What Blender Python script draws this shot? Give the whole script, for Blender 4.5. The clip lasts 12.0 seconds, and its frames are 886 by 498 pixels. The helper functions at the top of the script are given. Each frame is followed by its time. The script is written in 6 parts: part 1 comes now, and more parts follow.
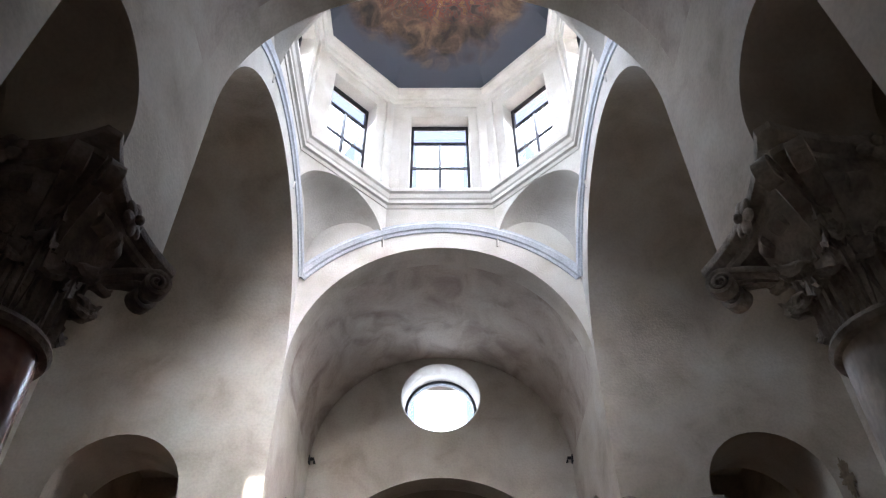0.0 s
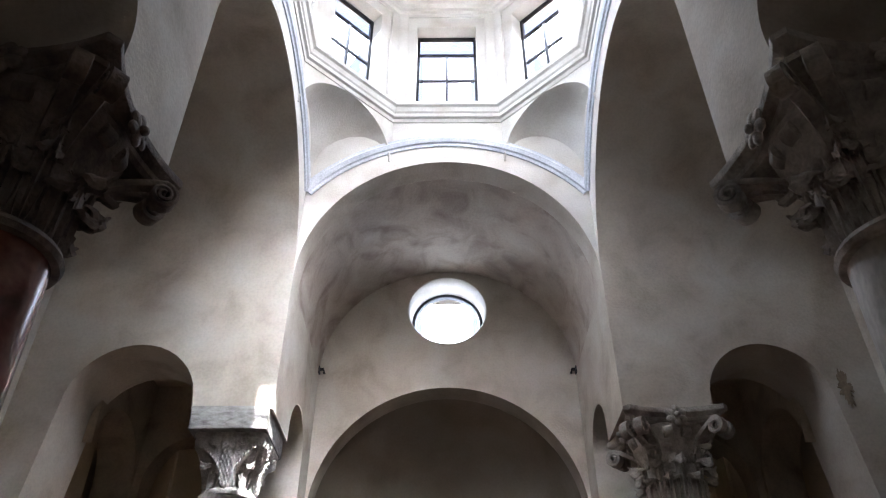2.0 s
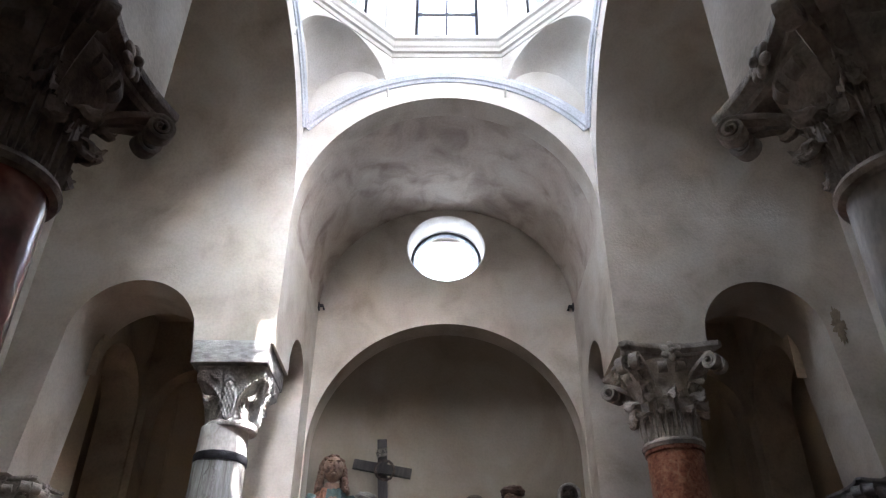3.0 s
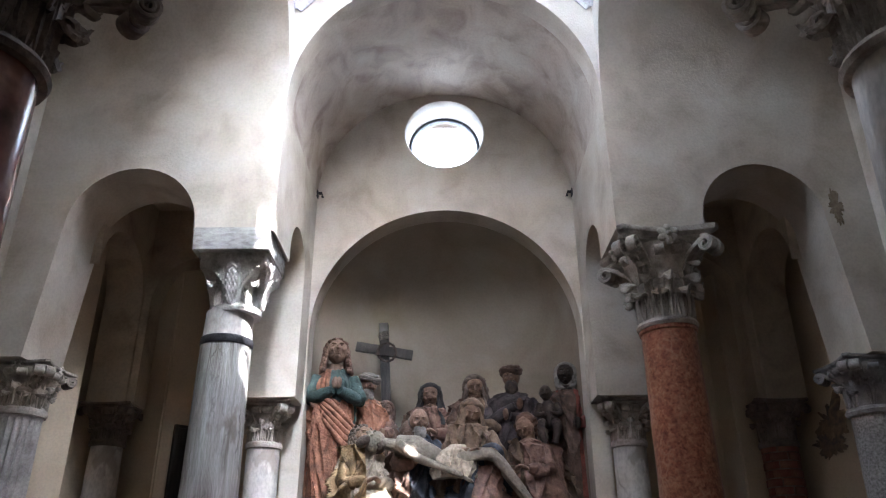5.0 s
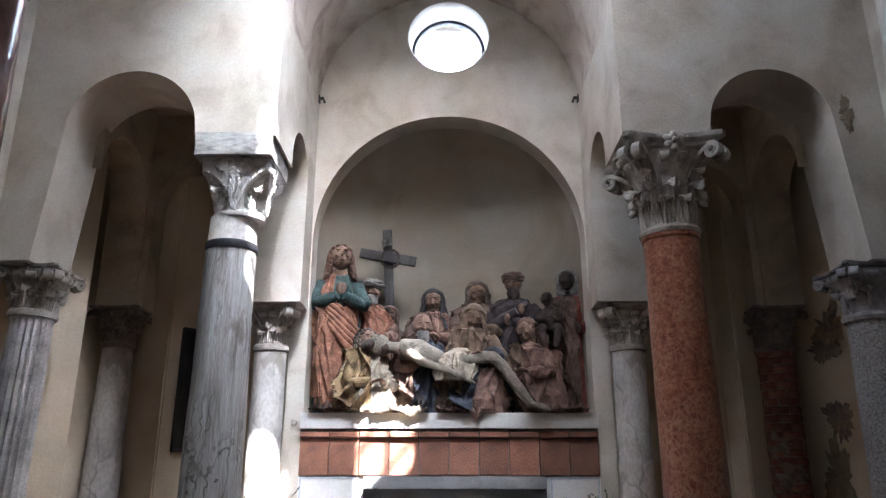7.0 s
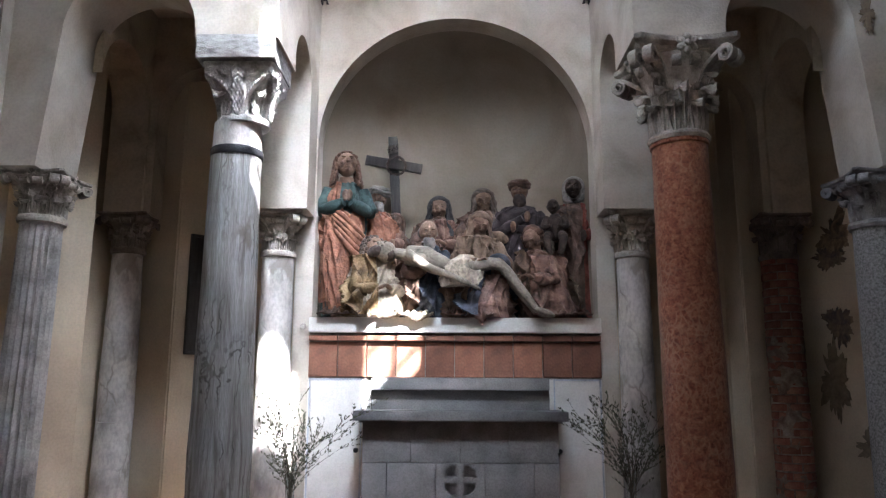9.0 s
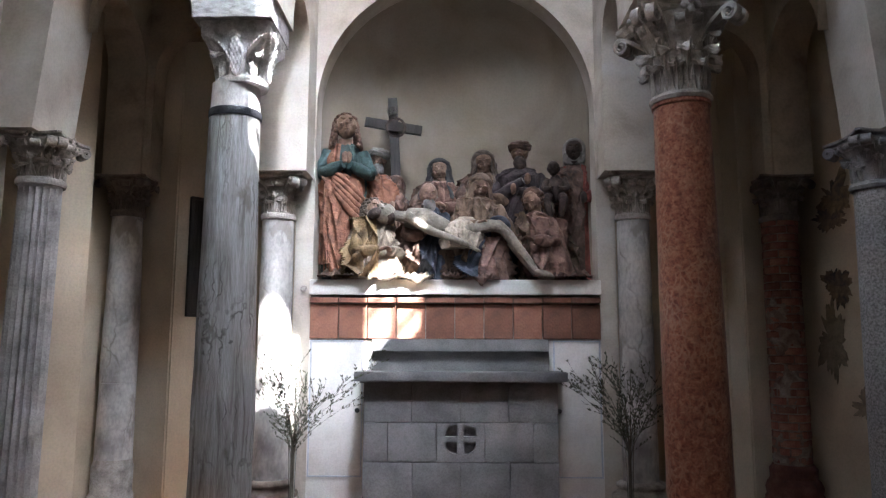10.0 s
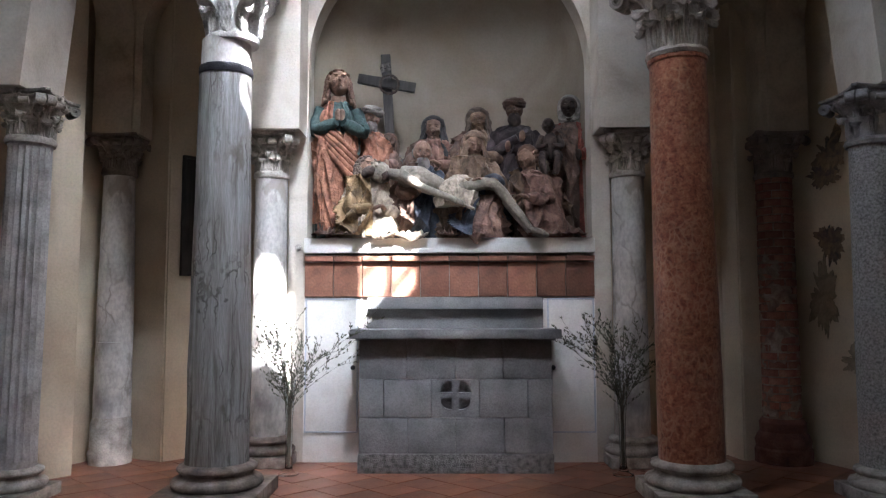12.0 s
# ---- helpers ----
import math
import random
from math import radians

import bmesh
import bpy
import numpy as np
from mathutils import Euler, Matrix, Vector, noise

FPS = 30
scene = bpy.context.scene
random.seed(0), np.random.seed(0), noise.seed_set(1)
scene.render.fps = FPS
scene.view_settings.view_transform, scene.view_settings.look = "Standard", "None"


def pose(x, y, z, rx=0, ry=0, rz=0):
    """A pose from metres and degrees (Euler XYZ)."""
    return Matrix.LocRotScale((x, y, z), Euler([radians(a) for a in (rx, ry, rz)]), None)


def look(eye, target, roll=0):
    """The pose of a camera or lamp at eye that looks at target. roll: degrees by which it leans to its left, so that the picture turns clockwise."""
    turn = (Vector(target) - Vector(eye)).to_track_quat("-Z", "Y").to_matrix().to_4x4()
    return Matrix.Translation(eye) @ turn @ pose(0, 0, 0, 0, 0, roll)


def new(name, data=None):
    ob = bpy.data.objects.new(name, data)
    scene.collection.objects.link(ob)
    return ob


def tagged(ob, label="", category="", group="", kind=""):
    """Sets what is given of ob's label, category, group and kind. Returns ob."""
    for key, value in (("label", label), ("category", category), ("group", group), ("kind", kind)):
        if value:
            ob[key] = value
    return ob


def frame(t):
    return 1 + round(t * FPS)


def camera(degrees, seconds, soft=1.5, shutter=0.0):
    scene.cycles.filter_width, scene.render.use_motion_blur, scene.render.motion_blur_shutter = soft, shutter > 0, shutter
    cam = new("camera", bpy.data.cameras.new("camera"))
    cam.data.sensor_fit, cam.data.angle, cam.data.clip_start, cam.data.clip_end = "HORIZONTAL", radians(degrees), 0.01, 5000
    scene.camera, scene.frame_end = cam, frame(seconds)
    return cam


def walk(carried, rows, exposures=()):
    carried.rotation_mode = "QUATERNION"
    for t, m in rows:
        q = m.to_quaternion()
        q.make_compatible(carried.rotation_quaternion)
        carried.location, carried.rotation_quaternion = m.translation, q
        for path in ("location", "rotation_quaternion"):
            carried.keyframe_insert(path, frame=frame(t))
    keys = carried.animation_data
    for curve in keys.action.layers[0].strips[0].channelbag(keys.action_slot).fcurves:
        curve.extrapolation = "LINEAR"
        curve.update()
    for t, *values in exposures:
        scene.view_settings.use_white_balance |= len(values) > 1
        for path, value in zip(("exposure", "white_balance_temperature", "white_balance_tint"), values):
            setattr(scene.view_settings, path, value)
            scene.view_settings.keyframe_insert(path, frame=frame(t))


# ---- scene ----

# ---------------------------------------------------------------- camera
cam = camera(61.4, 12.0, soft=1.2)
# time, forward, height, yaw, pitch, roll: the camera swings a little about the wrist as it tilts down
ROWS = [
    (0, -0.052, 1.533, -0.30, 43.83, -0.38), (0.5, -0.049, 1.530, -0.10, 42.86, -0.34), (1, -0.045, 1.525, 0.13, 41.42, -0.26),
    (1.5, -0.040, 1.520, 0.29, 39.70, -0.06), (2, -0.035, 1.513, 0.41, 37.49, 0.12), (2.5, -0.029, 1.505, 0.39, 35.25, 0.33),
    (3, -0.023, 1.496, 0.28, 32.85, 0.31), (5, -0.006, 1.465, 0.17, 24.41, -0.31), (5.5, -0.003, 1.458, 0.25, 22.51, -0.27),
    (6, -0.000, 1.451, 0.31, 20.68, -0.16), (6.5, 0.002, 1.445, 0.38, 19.14, -0.02), (7, 0.004, 1.438, 0.46, 17.51, 0.05),
    (9, 0.011, 1.410, 0.92, 10.62, 0.27), (9.5, 0.012, 1.404, 0.96, 9.19, 0.23), (10, 0.013, 1.398, 0.92, 7.82, 0.17),
    (10.5, 0.014, 1.393, 0.83, 6.61, 0.05), (11, 0.014, 1.388, 0.69, 5.43, -0.06), (11.5, 0.014, 1.386, 0.58, 4.87, -0.09),
    (12, 0.015, 1.385, 0.49, 4.72, -0.10),
]
walk(cam, [(t, pose(0, y, z, 0, 0, yaw) @ pose(0, 0, 0, 90 + pitch) @ pose(0, 0, 0, 0, 0, roll)) for t, y, z, yaw, pitch, roll in ROWS],
     exposures=[(0, 3.3, 6350, 16), (3, 3.7, 6300, 16), (5, 4.05, 6100, 15), (7, 4.2, 6050, 15), (9, 4.25, 5980, 14), (12, 4.2, 5980, 14)])

# ---------------------------------------------------------------- light
SUN = Vector((-0.40, 1.0, -1.60)).normalized()      # the way the sunlight travels
world = bpy.data.worlds.new("sky")
scene.world = world
world.use_nodes = True
wn = world.node_tree
sky = wn.nodes.new("ShaderNodeTexSky")
sky.sky_type = "NISHITA"
sky.sun_disc = False
sky.dust_density, sky.ozone_density = 7.0, 0.4
sky.sun_elevation = math.asin(-SUN.z)
sky.sun_rotation = math.atan2(-SUN.x, -SUN.y)
wn.nodes["Background"].inputs["Strength"].default_value = 0.075
wn.links.new(sky.outputs[0], wn.nodes["Background"].inputs["Color"])
sun = new("sun", bpy.data.lights.new("sun", "SUN"))
sun.data.energy, sun.data.angle, sun.data.color = 5.0, radians(0.5), (1.0, 0.975, 0.94)
sun.matrix_world = look((0, 0, 20), Vector((0, 0, 20)) + SUN)
DRUM_WATTS, SUNNY_WATTS, OCULUS_WATTS = 4.0, 3.7, 1.7   # daylight through each drum window and the round one


def sky_lamp(name, m, w, h, watts, color=(0.76, 0.87, 1.0), spread=180):
    """Daylight that comes in through one window's opening."""
    lamp = new(name, bpy.data.lights.new(name, "AREA"))
    lamp.data.shape, lamp.data.size, lamp.data.size_y = "RECTANGLE", w, h
    lamp.data.energy, lamp.data.color, lamp.data.spread = watts, color, radians(spread)
    lamp.matrix_world = m
    return lamp


# ---------------------------------------------------------------- materials
def material(name, base, dark=None, light=None, scale=2.0, fine=40.0, rough=0.85, bump=0.25, amount=0.5, stretch=(1, 1, 1), metal=0.0, spots=0.0, warp=0.0, rand=0.0, detail=6.0, speck=0.45):
    m = bpy.data.materials.new(name)
    m.use_nodes = True
    nt, bs = m.node_tree, m.node_tree.nodes["Principled BSDF"]
    N, L = nt.nodes.new, nt.links.new
    co = N("ShaderNodeTexCoord")
    mp = N("ShaderNodeMapping")
    mp.inputs["Scale"].default_value = stretch
    L(co.outputs["Object"], mp.inputs[0])
    big, small = N("ShaderNodeTexNoise"), N("ShaderNodeTexNoise")
    big.inputs["Scale"].default_value, big.inputs["Detail"].default_value, big.inputs["Distortion"].default_value = scale, detail, warp
    small.inputs["Scale"].default_value, small.inputs["Detail"].default_value = fine, 5
    L(mp.outputs[0], big.inputs[0])
    L(mp.outputs[0], small.inputs[0])
    ramp = N("ShaderNodeValToRGB")
    dark = dark or tuple(c * (1 - amount) for c in base)
    light = light or tuple(min(1, c * (1 + amount * 0.5)) for c in base)
    e = ramp.color_ramp.elements
    e[0].position, e[0].color = 0.3, (*dark, 1)
    e[1].position, e[1].color = 0.72, (*light, 1)
    mid = e.new(0.5)
    mid.color = (*base, 1)
    L(big.outputs[0], ramp.inputs[0])
    grain = N("ShaderNodeMixRGB")
    grain.blend_type = "MULTIPLY"
    grain.inputs[0].default_value = speck
    gr = N("ShaderNodeValToRGB")
    gr.color_ramp.elements[0].position, gr.color_ramp.elements[0].color = 0.35, (0.55, 0.55, 0.55, 1)
    gr.color_ramp.elements[1].position = 0.6
    L(small.outputs[0], gr.inputs[0])
    L(ramp.outputs[0], grain.inputs[1])
    L(gr.outputs[0], grain.inputs[2])
    out = grain.outputs[0]
    if spots:
        vo = N("ShaderNodeTexVoronoi")
        vo.inputs["Scale"].default_value = spots
        L(mp.outputs[0], vo.inputs[0])
        sr = N("ShaderNodeValToRGB")
        sr.color_ramp.elements[0].position, sr.color_ramp.elements[0].color = 0.12, (*light, 1)
        sr.color_ramp.elements[1].position, sr.color_ramp.elements[1].color = 0.4, (1, 1, 1, 1)
        mx = N("ShaderNodeMixRGB")
        mx.blend_type = "MULTIPLY"
        mx.inputs[0].default_value = 0.6
        L(vo.outputs["Distance"], sr.inputs[0])
        L(out, mx.inputs[1])
        L(sr.outputs[0], mx.inputs[2])
        out = mx.outputs[0]
    if rand:
        oi, hv = N("ShaderNodeObjectInfo"), N("ShaderNodeHueSaturation")
        mr = N("ShaderNodeMapRange")
        mr.inputs["To Min"].default_value, mr.inputs["To Max"].default_value = 1 - rand, 1 + rand
        L(oi.outputs["Random"], mr.inputs[0])
        L(mr.outputs[0], hv.inputs["Value"])
        L(out, hv.inputs["Color"])
        out = hv.outputs[0]
    L(out, bs.inputs["Base Color"])
    bs.inputs["Roughness"].default_value, bs.inputs["Metallic"].default_value = rough, metal
    bp = N("ShaderNodeBump")
    bp.inputs["Strength"].default_value, bp.inputs["Distance"].default_value = bump, 0.02
    add = N("ShaderNodeMath")
    add.operation = "ADD"
    L(big.outputs[0], add.inputs[0])
    L(small.outputs[0], add.inputs[1])
    L(add.outputs[0], bp.inputs["Height"])
    L(bp.outputs[0], bs.inputs["Normal"])
    return m


M_PLASTER = material("lime_plaster", (0.56, 0.505, 0.43), (0.42, 0.36, 0.29), (0.63, 0.595, 0.535), 2.4, 46, 0.9, 0.16, detail=12, warp=0.5, speck=0.22)
M_VAULT = material("stained_vault_plaster", (0.51, 0.44, 0.375), (0.32, 0.25, 0.21), (0.60, 0.555, 0.49), 2.6, 40, 0.9, 0.14, detail=11, warp=0.9, speck=0.22)
# darker niche plaster; part of the niche's shade is put into this colour
M_NICHE = material("shaded_niche_plaster", (0.30, 0.255, 0.20), (0.22, 0.18, 0.135), (0.36, 0.32, 0.265), 1.3, 40, 0.9, 0.1, detail=9, warp=0.5, speck=0.16)
M_WHITE = material("white_lime", (0.66, 0.635, 0.59), (0.56, 0.525, 0.47), (0.72, 0.70, 0.665), 3.0, 60, 0.85, 0.15, speck=0.2)
M_LEDGE = material("fresh_white_plaster", (0.80, 0.78, 0.74), (0.72, 0.69, 0.64), (0.84, 0.83, 0.80), 4, 60, 0.85, 0.15, speck=0.2)
M_GREYMOULD = material("grey_moulding_paint", (0.60, 0.64, 0.70), (0.5, 0.54, 0.6), (0.7, 0.73, 0.78), 5, 60, 0.7, 0.15)
M_STONE = material("carved_limestone", (0.46, 0.42, 0.37), (0.24, 0.21, 0.18), (0.62, 0.58, 0.52), 9, 60, 0.8, 0.35)
M_PALESTONE = material("pale_carved_marble", (0.58, 0.56, 0.53), (0.34, 0.32, 0.29), (0.70, 0.69, 0.66), 12, 70, 0.7, 0.3)
M_ABACUS = material("rough_grey_slab_stone", (0.40, 0.39, 0.37), (0.22, 0.21, 0.2), (0.52, 0.51, 0.49), 14, 80, 0.85, 0.5, stretch=(1, 1, 2.5))
M_DARKSTONE = material("weathered_dark_stone", (0.22, 0.17, 0.14), (0.10, 0.08, 0.07), (0.36, 0.31, 0.27), 8, 60, 0.75, 0.35)
M_BLACKSTONE = material("granite_capital_stone", (0.34, 0.33, 0.33), (0.2, 0.2, 0.2), (0.44, 0.43, 0.43), 14, 90, 0.75, 0.3)
M_CIPOLLINO = material("veined_grey_marble", (0.30, 0.29, 0.275), (0.15, 0.135, 0.12), (0.40, 0.40, 0.395), 7, 70, 0.6, 0.5, stretch=(3.0, 3.0, 0.20), warp=0.8, detail=13, speck=0.6)


def cracked(m, scale=7.0, low=0.10, high=0.17, colour=(0.05, 0.042, 0.036), stretch=(1, 1, 0.12), amount=0.8, patch=None):
    """Adds long dark veins, and brown patches, to a stone."""
    nt = m.node_tree
    bs, N, L = nt.nodes["Principled BSDF"], nt.nodes.new, nt.links.new
    out = bs.inputs["Base Color"].links[0].from_socket
    co, mp = N("ShaderNodeTexCoord"), N("ShaderNodeMapping")
    mp.inputs["Scale"].default_value = stretch
    wob, addv = N("ShaderNodeTexNoise"), N("ShaderNodeVectorMath")
    wob.inputs["Scale"].default_value, wob.inputs["Detail"].default_value = 9.0, 4
    addv.operation = "MULTIPLY_ADD"
    addv.inputs[1].default_value = (0.10, 0.10, 0.10)
    L(co.outputs["Object"], mp.inputs[0])
    L(co.outputs["Object"], wob.inputs[0])
    L(wob.outputs["Color"], addv.inputs[0])
    L(mp.outputs[0], addv.inputs[2])
    vo, rp, mask = N("ShaderNodeTexVoronoi"), N("ShaderNodeMapRange"), N("ShaderNodeTexNoise")
    vo.feature = "DISTANCE_TO_EDGE"
    vo.inputs["Scale"].default_value = scale
    L(addv.outputs[0], vo.inputs[0])
    rp.inputs["From Min"].default_value, rp.inputs["From Max"].default_value = low * 0.1, high * 0.3
    rp.inputs["To Min"].default_value, rp.inputs["To Max"].default_value = amount, 0.0
    L(vo.outputs["Distance"], rp.inputs[0])
    mask.inputs["Scale"].default_value = 3.5
    L(co.outputs["Object"], mask.inputs[0])
    mr, mul, mix = N("ShaderNodeMapRange"), N("ShaderNodeMath"), N("ShaderNodeMixRGB")
    mr.inputs["From Min"].default_value, mr.inputs["From Max"].default_value = 0.42, 0.62
    L(mask.outputs[0], mr.inputs[0])
    mul.operation = "MULTIPLY"
    L(rp.outputs[0], mul.inputs[0])
    L(mr.outputs[0], mul.inputs[1])
    L(mul.outputs[0], mix.inputs[0])
    L(out, mix.inputs[1])
    mix.inputs[2].default_value = (*colour, 1)
    out = mix.outputs[0]
    if patch:
        sp, sr, sm = N("ShaderNodeTexNoise"), N("ShaderNodeMapRange"), N("ShaderNodeMixRGB")
        sp.inputs["Scale"].default_value, sp.inputs["Detail"].default_value = 4.5, 8
        off = N("ShaderNodeMapping")
        off.inputs["Location"].default_value, off.inputs["Scale"].default_value = (4.0, 2.0, 7.0), (1, 1, 0.55)
        L(co.outputs["Object"], off.inputs[0])
        L(off.outputs[0], sp.inputs[0])
        sr.inputs["From Min"].default_value, sr.inputs["From Max"].default_value = 0.60, 0.66
        sr.inputs["To Max"].default_value = 0.75
        L(sp.outputs[0], sr.inputs[0])
        L(sr.outputs[0], sm.inputs[0])
        L(out, sm.inputs[1])
        sm.inputs[2].default_value = (*patch, 1)
        out = sm.outputs[0]
    L(out, bs.inputs["Base Color"])


cracked(M_CIPOLLINO, 8.0, patch=(0.12, 0.095, 0.075))
M_VERONA = material("red_mottled_marble", (0.36, 0.13, 0.075), (0.20, 0.06, 0.035), (0.52, 0.26, 0.16), 24, 60, 0.3, 0.1, spots=34, warp=0.8, detail=9)
cracked(M_VERONA, 16.0, 0.2, 0.5, (0.50, 0.30, 0.20), (1, 1, 0.7), 0.55)
M_REDMARBLE = material("dark_red_polished_marble", (0.16, 0.055, 0.04), (0.08, 0.028, 0.022), (0.26, 0.11, 0.08), 5, 30, 0.2, 0.05, warp=0.6)
M_GREYMARBLE = material("pale_grey_marble", (0.42, 0.38, 0.33), (0.26, 0.23, 0.2), (0.55, 0.52, 0.47), 3, 40, 0.5, 0.12, stretch=(1, 1, 0.5))
M_SMALLMARBLE = material("stained_white_marble", (0.55, 0.52, 0.48), (0.24, 0.22, 0.21), (0.70, 0.67, 0.63), 4, 40, 0.5, 0.15, stretch=(1, 1, 0.6))
cracked(M_SMALLMARBLE, 5.0, 0.1, 0.2, (0.20, 0.17, 0.15), (1, 1, 0.4), 0.6, (0.30, 0.26, 0.22))
M_FLUTED = material("fluted_grey_marble", (0.52, 0.49, 0.47), (0.32, 0.29, 0.27), (0.62, 0.6, 0.58), 6, 60, 0.6, 0.25)
M_GRANITE = material("speckled_granite", (0.34, 0.33, 0.32), (0.16, 0.155, 0.15), (0.5, 0.49, 0.48), 60, 150, 0.6, 0.15)
M_ALTAR = material("grey_sandstone_slab", (0.24, 0.235, 0.235), (0.17, 0.165, 0.165), (0.30, 0.295, 0.29), 4, 70, 0.75, 0.15, rand=0.08)
M_ALTARBASE = material("rough_porous_stone", (0.22, 0.21, 0.2), (0.08, 0.08, 0.075), (0.32, 0.31, 0.3), 22, 90, 0.85, 0.6)
M_TERRA = material("terracotta_tile", (0.27, 0.115, 0.07), (0.17, 0.08, 0.055), (0.36, 0.17, 0.11), 6, 50, 0.75, 0.2, rand=0.32)
M_FLOOR = material("worn_terracotta_floor_tile", (0.27, 0.105, 0.06), (0.17, 0.065, 0.04), (0.35, 0.15, 0.09), 3, 50, 0.42, 0.15, rand=0.18)
M_BRICK = material("red_brick", (0.24, 0.08, 0.055), (0.12, 0.045, 0.035), (0.34, 0.16, 0.11), 8, 60, 0.85, 0.4, rand=0.3)
M_MORTAR = material("old_mortar", (0.36, 0.31, 0.27), None, None, 12, 80, 0.95, 0.4)
M_OLDMORTAR = material("stained_old_mortar", (0.25, 0.17, 0.135), (0.13, 0.07, 0.055), (0.40, 0.33, 0.28), 9, 60, 0.95, 0.6, warp=0.6)
M_IRON = material("black_iron", (0.03, 0.03, 0.035), None, None, 10, 60, 0.5, 0.2, metal=0.6)
M_BLUEIRON = material("window_bar_iron", (0.05, 0.055, 0.07), None, None, 10, 60, 0.5, 0.2)
M_BLACKWOOD = material("black_stained_wood", (0.028, 0.022, 0.02), (0.014, 0.011, 0.01), (0.05, 0.04, 0.036), 8, 60, 0.55, 0.3, stretch=(4, 4, 0.5))


def glass(name, tint=(1, 1, 1), rough=0.0):
    m = bpy.data.materials.new(name)
    m.use_nodes = True
    bs = m.node_tree.nodes["Principled BSDF"]
    bs.inputs["Base Color"].default_value = (*tint, 1)
    bs.inputs["Transmission Weight"].default_value, bs.inputs["Roughness"].default_value, bs.inputs["IOR"].default_value = 1.0, rough, 1.45
    return m


M_PANE = glass("window_glass")


# ---------------------------------------------------------------- mesh helpers
def finish(bm, name, mat, parent=None, label="", smooth=0.0):
    me = bpy.data.meshes.new(name)
    bmesh.ops.recalc_face_normals(bm, faces=bm.faces)
    if smooth:
        for f in bm.faces:
            f.smooth = True
        for e in bm.edges:
            if len(e.link_faces) == 2 and e.calc_face_angle(0) > radians(smooth):
                e.smooth = False
    bm.to_mesh(me)
    bm.free()
    for one in mat if isinstance(mat, (list, tuple)) else [mat]:
        me.materials.append(one)
    ob = new(name, me)
    if parent:
        ob.parent = parent
    if label:
        ob["label"] = label
    return ob


def part(name, bm, mat, parent, label="", smooth=35):
    return finish(bm, name, mat, parent, label, smooth)


def thing(name, m, label, category, group="", kind=""):
    ob = new(name)
    ob.matrix_world = m
    return tagged(ob, label, category, group, kind)


def structure(name, bm, mat, label, category, smooth=35):
    return tagged(finish(bm, name, mat, None, "", smooth), label, category, "", "structure")


def add_box(bm, x0, x1, y0, y1, z0, z1, bevel=0.0, mi=0):
    v = [bm.verts.new((x, y, z)) for x in (x0, x1) for y in (y0, y1) for z in (z0, z1)]
    fs = [bm.faces.new([v[i] for i in q]) for q in ((0, 1, 3, 2), (4, 6, 7, 5), (0, 4, 5, 1), (2, 3, 7, 6), (0, 2, 6, 4), (1, 5, 7, 3))]
    for f in fs:
        f.material_index = mi
    if bevel:
        es = list({e for f in fs for e in f.edges})
        bmesh.ops.bevel(bm, geom=es, offset=bevel, segments=2, affect="EDGES", profile=0.6)
    return v


def box(x0, x1, y0, y1, z0, z1, bevel=0.0):
    bm = bmesh.new()
    add_box(bm, x0, x1, y0, y1, z0, z1, bevel)
    return bm


def add_slab(bm, loops, place, thick, rest=0):
    """A flat panel with holes: loops of (u, v), laid into space by place(u, v, w), w from 0 to thick."""
    from mathutils.geometry import tessellate_polygon
    flat = [p for loop in loops for p in loop]
    tris = tessellate_polygon([[Vector((u, v, 0)) for u, v in loop] for loop in loops])
    a = [bm.verts.new(place(u, v, 0)) for u, v in flat]
    b = [bm.verts.new(place(u, v, thick)) for u, v in flat]
    for t in tris:
        bm.faces.new([a[i] for i in t])
        bm.faces.new([b[i] for i in reversed(t)])
    k = 0
    for loop in loops:
        n = len(loop)
        for i in range(n):
            j = (i + 1) % n
            bm.faces.new((a[k + i], a[k + j], b[k + j], b[k + i])).material_index = rest
        k += n


def arc(cx, cz, r, a0, a1, n=24, rz=None):
    return [(cx + r * math.cos(radians(a0 + (a1 - a0) * i / n)), cz + (rz or r) * math.sin(radians(a0 + (a1 - a0) * i / n))) for i in range(n + 1)]


def add_lathe(bm, profile, n=40, bend=None, mi=0, cap=True):
    """Turns (r, z) round the z axis; bend(angle, r, z) may change the radius."""
    rings = []
    for r, z in profile:
        rings.append([])
        for i in range(n):
            a = 2 * math.pi * i / n
            q = bend(a, r, z) if bend else r
            rings[-1].append(bm.verts.new((q * math.cos(a), q * math.sin(a), z)))
    for lo, hi in zip(rings, rings[1:]):
        for i in range(n):
            f = bm.faces.new((lo[i], lo[(i + 1) % n], hi[(i + 1) % n], hi[i]))
            f.material_index = mi
    if cap:
        bm.faces.new(list(reversed(rings[0]))).material_index = mi
        bm.faces.new(rings[-1]).material_index = mi
    return rings


def lathe(profile, n=40, bend=None):
    bm = bmesh.new()
    add_lathe(bm, profile, n, bend)
    return bm


